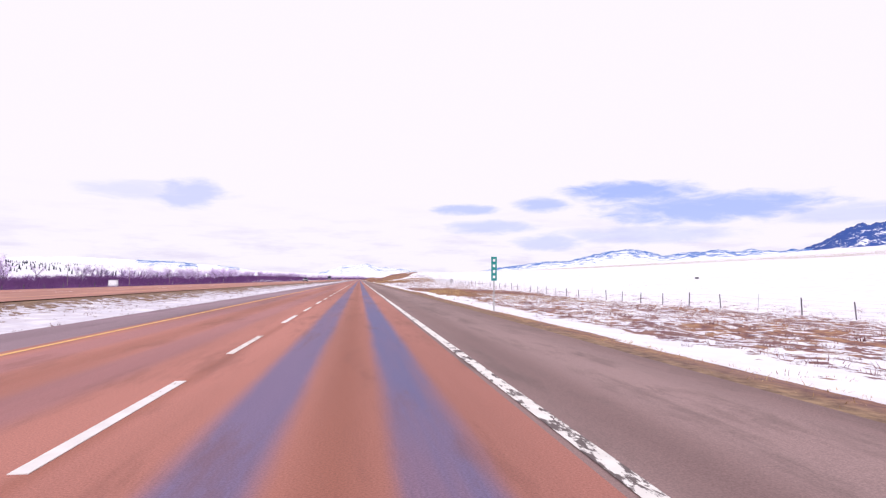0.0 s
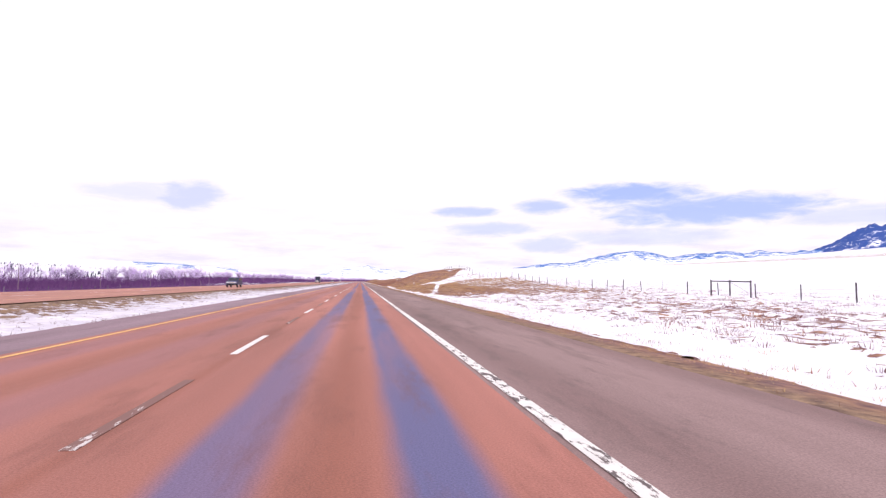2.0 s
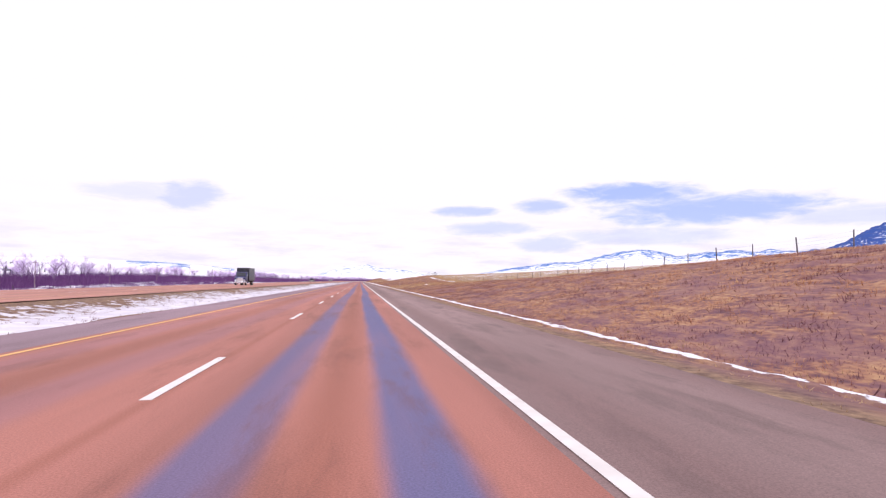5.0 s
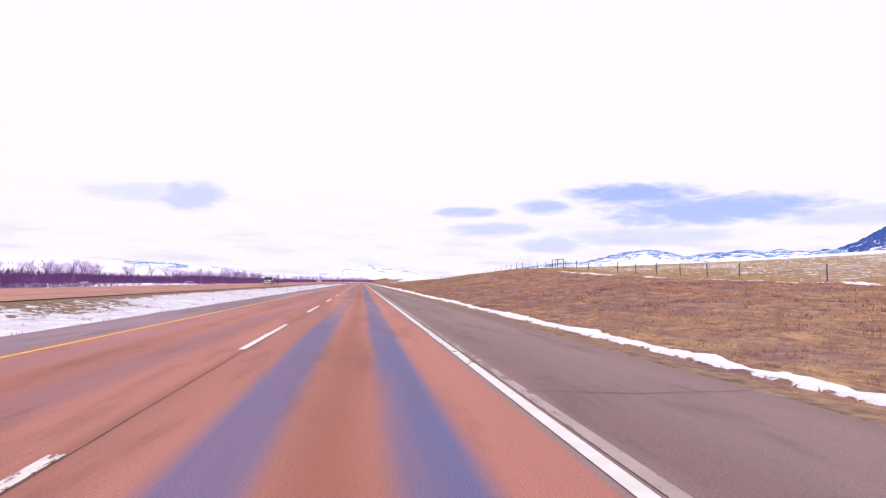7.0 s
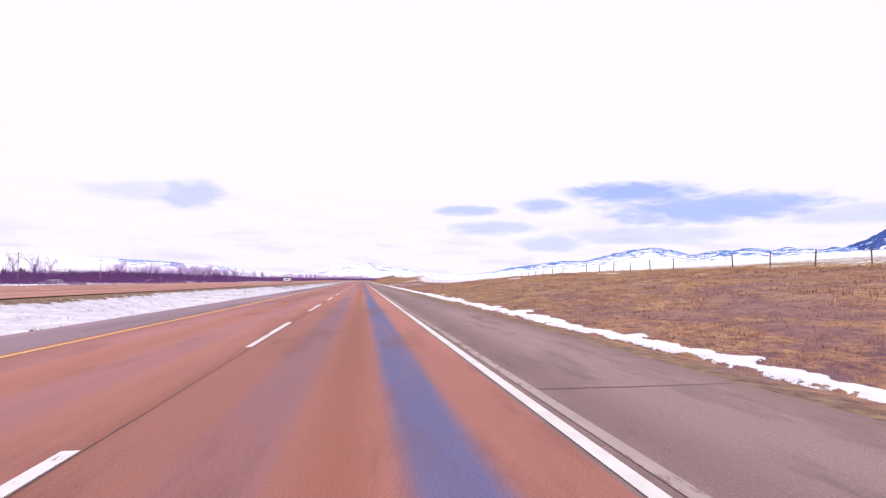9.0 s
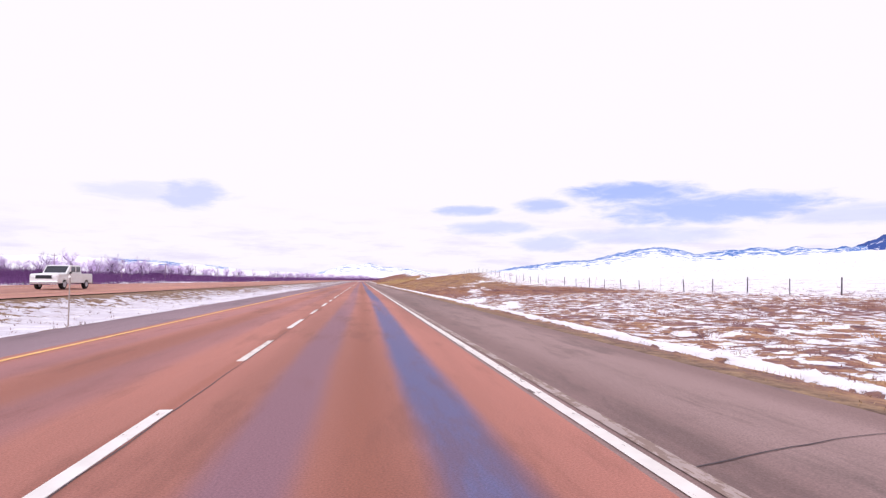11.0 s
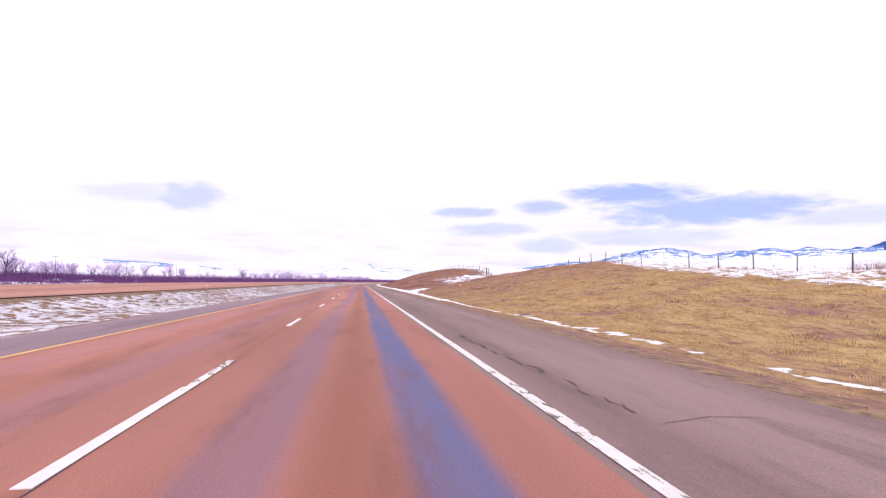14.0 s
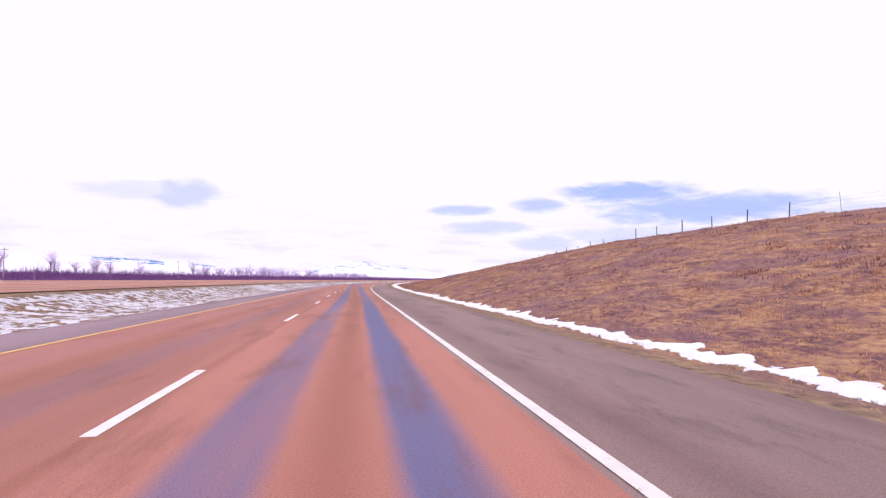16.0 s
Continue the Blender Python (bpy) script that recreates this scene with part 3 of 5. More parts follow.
for k in range(-3, 60):
    ob = dash if k == -3 else dash.copy()
    if k > -3:
        scene.collection.objects.link(ob)
    ob.matrix_basis = spot(-24.5, 12.19 * k + 4, 0.006 + float(far_lift(-24.5, 12.19 * k + 4)))


# ---------------------------------------------------------------- distant hills
def ridge(name, mat, profile, far, deep, base_s, label, seed, crags=0.10, wood=0.5, woods=((-90, 0), (90, 0)), rise=0.6):
    """A range of hills seen from (0, base_s); profile: azimuth and height of its skyline in degrees."""
    az = np.radians(np.linspace(profile[0][0], profile[-1][0], 220))
    up = np.interp(np.degrees(az), [p[0] for p in profile], [p[1] for p in profile])
    verts, fields = [], []
    steps = np.linspace(0, 1, 22)
    for k in steps:
        r = far - deep * (1 - k)
        h = np.tan(np.radians(up)) * far
        wave = 1 - crags * 2 * (1 - k) * rough(np.degrees(az) * 1.1, k * 5 + az * 0, seed)
        fine = 1 + 0.05 * (rough(np.degrees(az) * 3.0, k * 9 + az * 0, seed + 8) - 0.47) * 2
        z = h * k ** 0.8 * wave * fine
        verts.append(np.stack([r * np.sin(az), base_s + r * np.cos(az), z - 6 * (1 - k)], -1))
        fields.append(wood * 0.4 + rise * k + np.interp(np.degrees(az), *zip(*woods)))
    verts.append(np.stack([(far + 300) * np.sin(az), base_s + (far + 300) * np.cos(az), 0 * az - 10], -1))
    fields.append(np.ones_like(az))
    v = np.concatenate(verts)
    ob = new(name, mesh(name, v, grid_faces(len(verts), len(az)), mat, True, wood=np.concatenate(fields)))
    return tagged(ob, label, "hill", kind="structure")


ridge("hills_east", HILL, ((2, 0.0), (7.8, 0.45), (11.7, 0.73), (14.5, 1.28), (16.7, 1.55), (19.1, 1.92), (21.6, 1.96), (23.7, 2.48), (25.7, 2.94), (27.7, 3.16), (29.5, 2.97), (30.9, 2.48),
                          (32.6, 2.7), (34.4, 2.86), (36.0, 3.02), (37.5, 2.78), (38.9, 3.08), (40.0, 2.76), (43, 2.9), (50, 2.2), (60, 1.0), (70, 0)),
      8500, 2500, 570, "distant snowy hills with haze-blue wooded patches", 21)
ridge("butte", BUTTE, ((40, 0.8), (42, 2.6), (43.3, 3.15), (44.5, 3.75), (45.8, 4.55), (46.6, 4.8), (49.4, 5.2), (52.5, 4.0), (56.6, 2.0), (61, 0)), 8600, 1500, 570, "steep dark haze-blue wooded mountain with snow gullies", 31, 0.2, 0.8)
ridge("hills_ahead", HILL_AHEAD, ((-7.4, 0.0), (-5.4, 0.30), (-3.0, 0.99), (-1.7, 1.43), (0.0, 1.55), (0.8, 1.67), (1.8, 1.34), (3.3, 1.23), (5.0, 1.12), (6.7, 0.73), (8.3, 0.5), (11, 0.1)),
      7800, 2500, 570, "snowy hill with haze-blue wooded patches at the end of the road", 41, 0.2, 0.8, rise=0.22)
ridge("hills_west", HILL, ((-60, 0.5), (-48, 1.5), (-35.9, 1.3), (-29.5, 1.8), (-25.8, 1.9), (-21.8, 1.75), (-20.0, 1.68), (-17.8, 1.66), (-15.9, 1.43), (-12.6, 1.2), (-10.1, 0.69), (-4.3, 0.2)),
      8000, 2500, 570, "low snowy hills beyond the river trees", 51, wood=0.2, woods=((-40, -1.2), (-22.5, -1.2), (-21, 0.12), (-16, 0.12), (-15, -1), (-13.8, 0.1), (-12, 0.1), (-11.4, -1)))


# ---------------------------------------------------------------- more materials
def toned(name, stops, rough_=0.95, dusky=None, straw=None):
    """Plant matter whose colour runs over the stops by the field tone; dusky: a second colour that it takes on in patches; straw: stops where the field gold is high."""
    m, n = material(name, rough_)
    tone = n.add("ShaderNodeAttribute", attribute_name="tone").outputs["Fac"]
    broad = n.math("MULTIPLY", n.math("SUBTRACT", n.noise(n.at, 0.15, 4), 0.5), 0.7)
    c = n.ramp(n.math("ADD", tone, broad), *stops).outputs[0]
    if dusky:
        c = n.mix(n.math("MULTIPLY", n.step(n.noise(stretched(n, 0.45, 0.2), 1.0, 6, 0.68, 0.5), 0.46, 0.60), 0.7), c, dusky)
    if straw:
        gold = n.math("MULTIPLY", n.add("ShaderNodeAttribute", attribute_name="gold").outputs["Fac"], n.step(n.noise(n.at, 0.5, 5, 0.65), 0.28, 0.52))
        c = n.mix(gold, c, n.ramp(n.math("ADD", tone, broad), *straw).outputs[0])
    n.put(n.bsdf, "Base Color", c)
    return m


GRASS = toned("dry_grass", ((0.05, (0.11, 0.052, 0.07)), (0.34, (0.255, 0.108, 0.085)), (0.60, (0.39, 0.19, 0.105)), (0.95, (0.54, 0.32, 0.16))), dusky=(0.205, 0.105, 0.13),
              straw=((0.05, (0.17, 0.095, 0.058)), (0.4, (0.385, 0.24, 0.10)), (0.95, (0.60, 0.42, 0.18))))
STRAW = toned("pale_straw", ((0.1, (0.15, 0.08, 0.06)), (0.5, (0.36, 0.225, 0.115)), (0.95, (0.55, 0.40, 0.22))))
RED_TWIGS = toned("red_willow_twigs", ((0.1, (0.20, 0.10, 0.11)), (0.6, (0.35, 0.19, 0.175)), (0.95, (0.46, 0.30, 0.26))))
TWIGS = toned("red_brown_twigs", ((0.1, (0.19, 0.11, 0.12)), (0.6, (0.36, 0.24, 0.22)), (0.95, (0.50, 0.38, 0.33))))
BRUSH = toned("purple_willow_brush", ((0.1, (0.085, 0.03, 0.115)), (0.6, (0.18, 0.07, 0.20)), (0.95, (0.32, 0.20, 0.38))))
NEEDLES = toned("dark_conifer", ((0.2, (0.03, 0.035, 0.05)), (0.9, (0.06, 0.07, 0.09))))
BARK = plain("grey_bark", (0.17, 0.11, 0.19), 0.95, 0.3, 3)
TWIG_CROWN = plain("bare_twigs", (0.60, 0.47, 0.70), 0.95, 0.3, 2)
POST_WOOD = plain("weathered_post_wood", (0.10, 0.085, 0.10), 0.9, 0.4, 9)
WIRE = plain("galvanised_wire", (0.22, 0.20, 0.21), 0.5, 0.2, 9, 0.6)
STEEL = plain("galvanised_steel", (0.36, 0.35, 0.35), 0.5, 0.25, 8, 0.5)
WHITE = plain("white_reflector", (0.82, 0.80, 0.78), 0.4, 0.06)
AMBER = plain("amber_reflector", (0.75, 0.38, 0.06), 0.4, 0.1)
SIGN_GREEN = plain("teal_green_sign", (0.02, 0.24, 0.23), 0.45, 0.12, 5)
WEATHERED = plain("tan_fibre_post", (0.34, 0.27, 0.25), 0.7, 0.15, 8)
POLE_WOOD = plain("brown_pole_wood", (0.25, 0.17, 0.2), 0.9, 0.3, 3)
TYRE = plain("tyre_rubber", (0.02, 0.02, 0.024), 0.85, 0.2, 8)
RIM = plain("alloy_rim", (0.5, 0.5, 0.52), 0.35, 0.1, 8, 0.8)
LAMP = plain("headlight_glass", (0.75, 0.77, 0.80), 0.15, 0.05)
TAIL = plain("tail_light", (0.35, 0.02, 0.02), 0.3, 0.1)
CHROME = plain("chrome", (0.6, 0.6, 0.62), 0.2, 0.05, 8, 0.9)
TRIM = plain("black_trim", (0.02, 0.02, 0.025), 0.6, 0.2)
SHED_WHITE = plain("white_painted_boards", (0.78, 0.76, 0.76), 0.8, 0.08, 3)
SHED_ROOF = plain("grey_roofing", (0.30, 0.27, 0.30), 0.8, 0.15, 3)


def car_paint(name, colour):
    m, n = material(name, 0.45)
    dust = n.step(n.noise(n.at, 2.0, 5), 0.45, 0.8)
    n.put(n.bsdf, "Base Color", n.mix(n.math("MULTIPLY", dust, 0.25), colour, (0.25, 0.20, 0.17)))
    n.put(n.bsdf, "Coat Weight", 0.15)
    return m


BLUE_PAINT = car_paint("dark_blue_car_paint", (0.02, 0.02, 0.10))
BLACK_PAINT = car_paint("black_car_paint", (0.018, 0.018, 0.03))
CAR_WHITE = car_paint("white_car_paint", (0.72, 0.72, 0.73))
m, n = material("dark_window_glass", 0.06)
n.put(n.bsdf, "Base Color", (0.015, 0.018, 0.03, 1))
n.put(n.bsdf, "Specular IOR Level", 0.7)
DARK_GLASS = m

rng = np.random.default_rng(7)


# ---------------------------------------------------------------- snow bank along the foot of the slope
BANK_S = (150, 200, 230, 272, 282, 292, 340, 440, 520, 600, 700, 790, 850, 900, 955, 970, 1030, 1044, 1060, 1072, 1080, 1096, 1100, 1115, 1130, 1160, 1300, 1700)
BANK_W = (0.02, 0.5, 0.5, 0.40, 0.55, 0.5, 0.45, 0.5, 0.8, 1.25, 1.3, 1.0, 0.8, 0.75, 0.72, 0.35, 0.30, 0.7, 0.85, 1.1, 2.0, 1.9, 1.4, 1.5, 1.1, 0.95, 0.9, 0.6)


def snow_bank():
    rows = np.arange(150, 1500, 0.17)
    across = np.linspace(0, 1, 11)
    s, k = np.meshgrid(rows, across, indexing="ij")
    width = np.interp(s, BANK_S, BANK_W) * (0.55 + 0.6 * rough(s / 6, 0 * s, 61))
    inner = 5.74 + np.interp(s, (245, 262, 290, 296, 985, 1000, 1022, 1032), (0, 0.9, 1.05, 0, 0, 0.9, 0.9, 0)) + 0.22 * (rough(s / 4, 0 * s, 63) - 0.5) + 0.24 * (rolling(s / 0.9, 0 * s, 64) - 0.5) + 0.34 * (rolling(s / 0.35, 0 * s, 60) - 0.5)
    outer = inner + width + 0.04 + 0.6 * (rough(s / 0.9, 0 * s, 65) - 0.47) + 0.42 * (rolling(s / 0.33, 0 * s, 62) - 0.5) + 0.5 * (rolling(s / 0.6, 0 * s, 67) - 0.5) * width
    inner, outer = inner - 0.16, outer + 0.22
    whole = np.interp(s, (150, 200, 262, 275, 296, 480, 494, 950, 965, 1030, 1042, 1700), (0.62, 0.66, 0.66, 0.95, 0.78, 0.68, 1.0, 1.0, 0.58, 0.58, 1.0, 1.0))
    whole = whole - 0.7 * np.clip(0.40 - rough(s / 5, 0 * s, 66), 0, 1)
    snow = np.clip(whole + 0.08 - 0.72 * np.abs(2 * k - 1) ** 1.8, 0, 1)
    x = inner + (outer - inner) * k
    lift = 0.13 * np.sin(np.pi * k) ** 0.8 * np.clip(width, 0.2, 0.7) * (2.6 * rough(x * 4.5, s * 3.2, 68) - 0.35)
    z = land(x, s) + 0.02 + lift - np.where((k == 0) | (k == 1), 0.08, 0)
    return tagged(sheet("snow_bank", s, x, z, GROUND, True, snow=snow, dirt=0.25 * (k < 0.3) + 0 * s, gold=golden(x, s)), "ridge of old snow along the slope's foot", "snow", kind="stuff")


snow_bank()


# ---------------------------------------------------------------- grass, twigs, brush: many small blades in one mesh
def blades(name, x, s, z, height, spread, width, count, tone, mat, label, category, jitter=0.35, shade=0.0, vary=0.12):
    """count blades for each root place; every blade is a leaning sliver. shade: how much shade between the blades is
    put into the tone, darker at the base.
    """
    k = np.repeat(np.arange(len(x)), count)
    m = len(k)
    turn = rng.uniform(0, 2 * np.pi, m)
    lean = rng.uniform(0.1, 1, m) * spread[k]
    h = height[k] * rng.uniform(0.55, 1.1, m)
    bx = x[k] + bend(s[k]) + rng.normal(0, jitter, m) * spread[k]
    by = s[k] + rng.normal(0, jitter, m) * spread[k]
    bz = z[k] - 0.04
    w = width[k] * rng.uniform(0.6, 1.3, m)
    side = rng.uniform(0, 2 * np.pi, m)
    a = np.stack([bx - w * np.cos(side), by - w * np.sin(side), bz], -1)
    b = np.stack([bx + w * np.cos(side), by + w * np.sin(side), bz], -1)
    tip = np.stack([bx + lean * np.cos(turn), by + lean * np.sin(turn), bz + h], -1)
    v = np.stack([a, b, tip], 1).reshape(-1, 3)
    f = np.arange(m)[:, None] * 3 + np.array([[0, 1, 2]])
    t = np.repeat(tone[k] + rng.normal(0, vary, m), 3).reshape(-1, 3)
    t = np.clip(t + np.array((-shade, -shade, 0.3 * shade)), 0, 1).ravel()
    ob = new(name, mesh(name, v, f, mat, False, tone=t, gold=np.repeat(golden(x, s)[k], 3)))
    return tagged(ob, label, category, kind="stuff")


def scatter(count, x0, x1, s0, s1, keep):
    x, s = rng.uniform(x0, x1, count), rng.uniform(s0, s1, count)
    ok = rng.uniform(0, 1, count) < keep(x, s)
    return x[ok], s[ok]


def clumped(x, s, seed, size=2.2):
    return np.clip((rough(x / size, s / size, seed) - 0.22) * 4, 0.18, 1)


def tufts(name, x, s, height, radius, tone, count, width, label, mat=GRASS, category="grass"):
    """Tufts of leaning grass blades, each tuft of one tone, with the shade at its base put into that tone."""
    k = np.repeat(np.arange(len(x)), count)
    m = len(k)
    turn, out = rng.uniform(0, 2 * np.pi, m), np.sqrt(rng.uniform(0, 1, m))
    r = radius[k] * out
    bx, by = x[k] + r * np.cos(turn), s[k] + r * np.sin(turn)
    bz = land(bx, by) - 0.03
    bx = bx + bend(by)
    h = height[k] * (1.1 - 0.55 * out) * rng.uniform(0.7, 1.15, m)
    lean = 0.85 * h * out
    side = rng.uniform(0, 2 * np.pi, m)
    w = width * rng.uniform(0.7, 1.3, m)
    a = np.stack([bx - w * np.cos(side), by - w * np.sin(side), bz], -1)
    b = np.stack([bx + w * np.cos(side), by + w * np.sin(side), bz], -1)
    tip = np.stack([bx + lean * np.cos(turn), by + lean * np.sin(turn), bz + h], -1)
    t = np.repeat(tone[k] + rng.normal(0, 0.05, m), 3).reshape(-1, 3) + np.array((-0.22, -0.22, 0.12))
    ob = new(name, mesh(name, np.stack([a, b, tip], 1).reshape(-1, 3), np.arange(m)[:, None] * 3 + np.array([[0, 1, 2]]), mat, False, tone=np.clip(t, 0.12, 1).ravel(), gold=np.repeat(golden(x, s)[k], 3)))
    return tagged(ob, label, category, kind="stuff")


def slope_tone(x, s):
    gold = 0.24 * golden(x, s)
    return -0.62 + gold + 0.75 * rough(x / 5, s / 9, 72) + 0.85 * rough(x / 1.6, s / 4, 80) + 0.95 * rough(x / 0.7, s / 1.2, 79) + rng.normal(0, 0.08, len(x))


def bare(x, s, least=0.03):
    return np.clip(1.15 - 1.9 * cover(x, s)[0], least, 1)


x, s = scatter(65000, 6.4, 11.5, -5, 1330, lambda x, s: clumped(x, s, 71) * bare(x, s))
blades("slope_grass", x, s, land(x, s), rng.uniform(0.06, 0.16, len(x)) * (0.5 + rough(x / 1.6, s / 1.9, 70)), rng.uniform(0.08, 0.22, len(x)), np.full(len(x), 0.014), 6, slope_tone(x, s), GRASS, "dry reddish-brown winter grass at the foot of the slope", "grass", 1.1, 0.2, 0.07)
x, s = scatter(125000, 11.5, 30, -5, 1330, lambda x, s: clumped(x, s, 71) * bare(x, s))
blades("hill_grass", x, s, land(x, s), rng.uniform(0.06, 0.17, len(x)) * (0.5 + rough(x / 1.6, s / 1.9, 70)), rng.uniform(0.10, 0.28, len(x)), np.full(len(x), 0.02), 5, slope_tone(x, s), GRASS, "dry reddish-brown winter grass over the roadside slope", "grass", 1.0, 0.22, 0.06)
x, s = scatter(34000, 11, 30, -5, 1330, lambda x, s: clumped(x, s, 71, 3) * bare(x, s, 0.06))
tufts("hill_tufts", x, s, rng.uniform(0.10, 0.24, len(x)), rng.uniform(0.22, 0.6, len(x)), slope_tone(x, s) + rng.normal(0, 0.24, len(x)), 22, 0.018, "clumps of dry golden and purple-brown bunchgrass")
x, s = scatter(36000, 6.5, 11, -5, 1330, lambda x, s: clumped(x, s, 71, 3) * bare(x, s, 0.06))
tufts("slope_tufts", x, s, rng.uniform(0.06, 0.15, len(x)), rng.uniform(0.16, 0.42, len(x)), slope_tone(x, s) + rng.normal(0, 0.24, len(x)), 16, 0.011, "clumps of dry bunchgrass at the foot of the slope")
x, s = scatter(52000, 4.55, 6.1, -10, 1330, lambda x, s: clumped(x, s, 73, 0.9) * np.interp(x, (4.6, 4.95, 5.4), (0.15, 0.8, 1)))
blades("verge_grass", x, s, land(x, s), rng.uniform(0.03, 0.09, len(x)), rng.uniform(0.06, 0.16, len(x)), np.full(len(x), 0.012), 4, 0.12 + 0.5 * np.clip((x - 4.7) / 0.5, 0, 1) + 0.5 * rough(x / 0.8, s / 3, 78) + rng.normal(0, 0.12, len(x)), STRAW, "short tan grass along the edge of the asphalt", "grass", 0.7)
x, s = scatter(50000, 5.45, 7.3, 140, 1330, lambda x, s: clumped(x, s, 69, 0.7) * np.interp(x, (5.75, 5.9, 6.3, 7.3), (1, 0.12, 0.12, 0.8)))
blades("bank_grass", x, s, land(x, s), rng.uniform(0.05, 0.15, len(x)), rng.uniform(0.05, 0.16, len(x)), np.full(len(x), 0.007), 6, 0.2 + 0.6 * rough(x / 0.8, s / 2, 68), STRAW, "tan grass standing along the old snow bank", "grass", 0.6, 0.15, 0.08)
x, s = scatter(52000, -16.8, -7.5, -10, 1500, lambda x, s: clumped(x, s, 74, 1.4) * np.interp(-x, (7.4, 8.1, 8.8, 10.8, 12, 15, 16.8), (0.9, 0.8, 0.2, 0.12, 0.4, 0.7, 0.8)))
blades("median_grass", x, s, land(x, s), rng.uniform(0.05, 0.18, len(x)), rng.uniform(0.1, 0.3, len(x)), np.full(len(x), 0.016), 6, 0.05 + 0.3 * rng.uniform(0, 1, len(x)), TWIGS, "dark dead grass poking through the median snow", "grass")
x, s = scatter(8500, 8.2, 34, -10, 240, lambda x, s: clumped(x, s, 75, 4))
x2, s2 = scatter(8000, 8, 34, 780, 1140, lambda x, s: clumped(x, s, 75, 4) * (cover(x, s)[0] > 0.3))
x3, s3 = scatter(5000, 28, 40, 200, 1330, lambda x, s: clumped(x, s, 77, 5) * 0.6)
x, s = np.concatenate([x, x2, x3]), np.concatenate([s, s2, s3])
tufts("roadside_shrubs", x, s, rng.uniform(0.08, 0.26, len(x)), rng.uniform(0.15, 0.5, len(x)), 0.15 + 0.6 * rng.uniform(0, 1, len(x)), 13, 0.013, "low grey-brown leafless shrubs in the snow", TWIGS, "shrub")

x, s = scatter(800, 31, 52, 996, 1036, lambda x, s: np.clip((rough(x / 5, s / 5, 76) - 0.3) * 5, 0, 1))
x2, s2 = scatter(480, 8, 15, 976, 1002, lambda x, s: np.clip((rough(x / 2, s / 2, 76) - 0.35) * 5, 0, 1))
x3, s3 = scatter(420, 14, 30, 1098, 1128, lambda x, s: np.clip((rough(x / 3, s / 3, 76) - 0.3) * 5, 0, 1))
x, s = np.concatenate([x, x2, x3]), np.concatenate([s, s2, s3])
h = np.where((x > 20) & (s < 1050), rng.uniform(0.35, 0.9, len(x)), rng.uniform(0.15, 0.4, len(x)))
blades("gully_brush", x, s, land(x, s), h, 0.5 * h, np.full(len(x), 0.008), 40, 0.1 + 0.7 * rng.uniform(0, 1, len(x)), RED_TWIGS, "fuzzy reddish leafless brush in a snowy gully", "brush", 0.7)

# brush and far woods on the river side
x, s = scatter(22000, -150, -104, -60, 2600, lambda x, s: np.clip((rough(x / 60, s / 26, 81) - 0.22) * 5, 0.02, 1))
h = np.interp(s, (100, 300, 1170, 1320), (0.75, 1, 1, 0.6)) * rng.uniform(3.2, 5.2, len(x)) * (0.6 + 0.7 * rough(x / 40, s / 30, 82)) * np.interp(-x, (106, 118), (0.7, 1.2))
blades("willow_brush", x, s, land(x, s), h, rng.uniform(1.6, 3.6, len(x)), np.full(len(x), 0.085), 15, 0.05 + 0.4 * rough(x / 9, s / 11, 84) + rng.uniform(0, 0.15, len(x)), BRUSH, "dense purple-brown leafless willow brush by the river", "brush", 0.6)
x, s = scatter(16000, -102, -58, 60, 1700, lambda x, s: np.clip((rough(x / 40, s / 9, 85) - 0.40) * 6, 0, 1) * np.interp(s, (60, 200, 560, 640), (0.5, 0.6, 0.6, 1)))
blades("front_brush", x, s, land(x, s), rng.uniform(0.7, 1.9, len(x)), rng.uniform(0.8, 1.8, len(x)), np.full(len(x), 0.04), 18, 0.05 + 0.35 * rough(x / 7, s / 8, 86) + rng.uniform(0, 0.15, len(x)), BRUSH, "rounded purple-brown leafless bushes beyond the far carriageway", "brush", 0.6)
x, s = scatter(16000, -330, -150, 300, 4700, lambda x, s: np.clip((rough(x / 90, s / 130, 83) - 0.28) * 5, 0.02, 1))
x2, s2 = scatter(9000, -330, 600, 3600, 4700, lambda x, s: 0 * x + 0.8)
x, s = np.concatenate([x, x2]), np.concatenate([s, s2])
h = rng.uniform(4, 8, len(x)) * np.interp(s, (900, 3000), (0.8, 1.35))
blades("far_woods", x, s, land(x, s), h, rng.uniform(1.5, 3.5, len(x)), np.full(len(x), 0.26), 7, rng.uniform(0.1, 1.0, len(x)), BRUSH, "far band of bare purple-grey trees along the river", "woods")


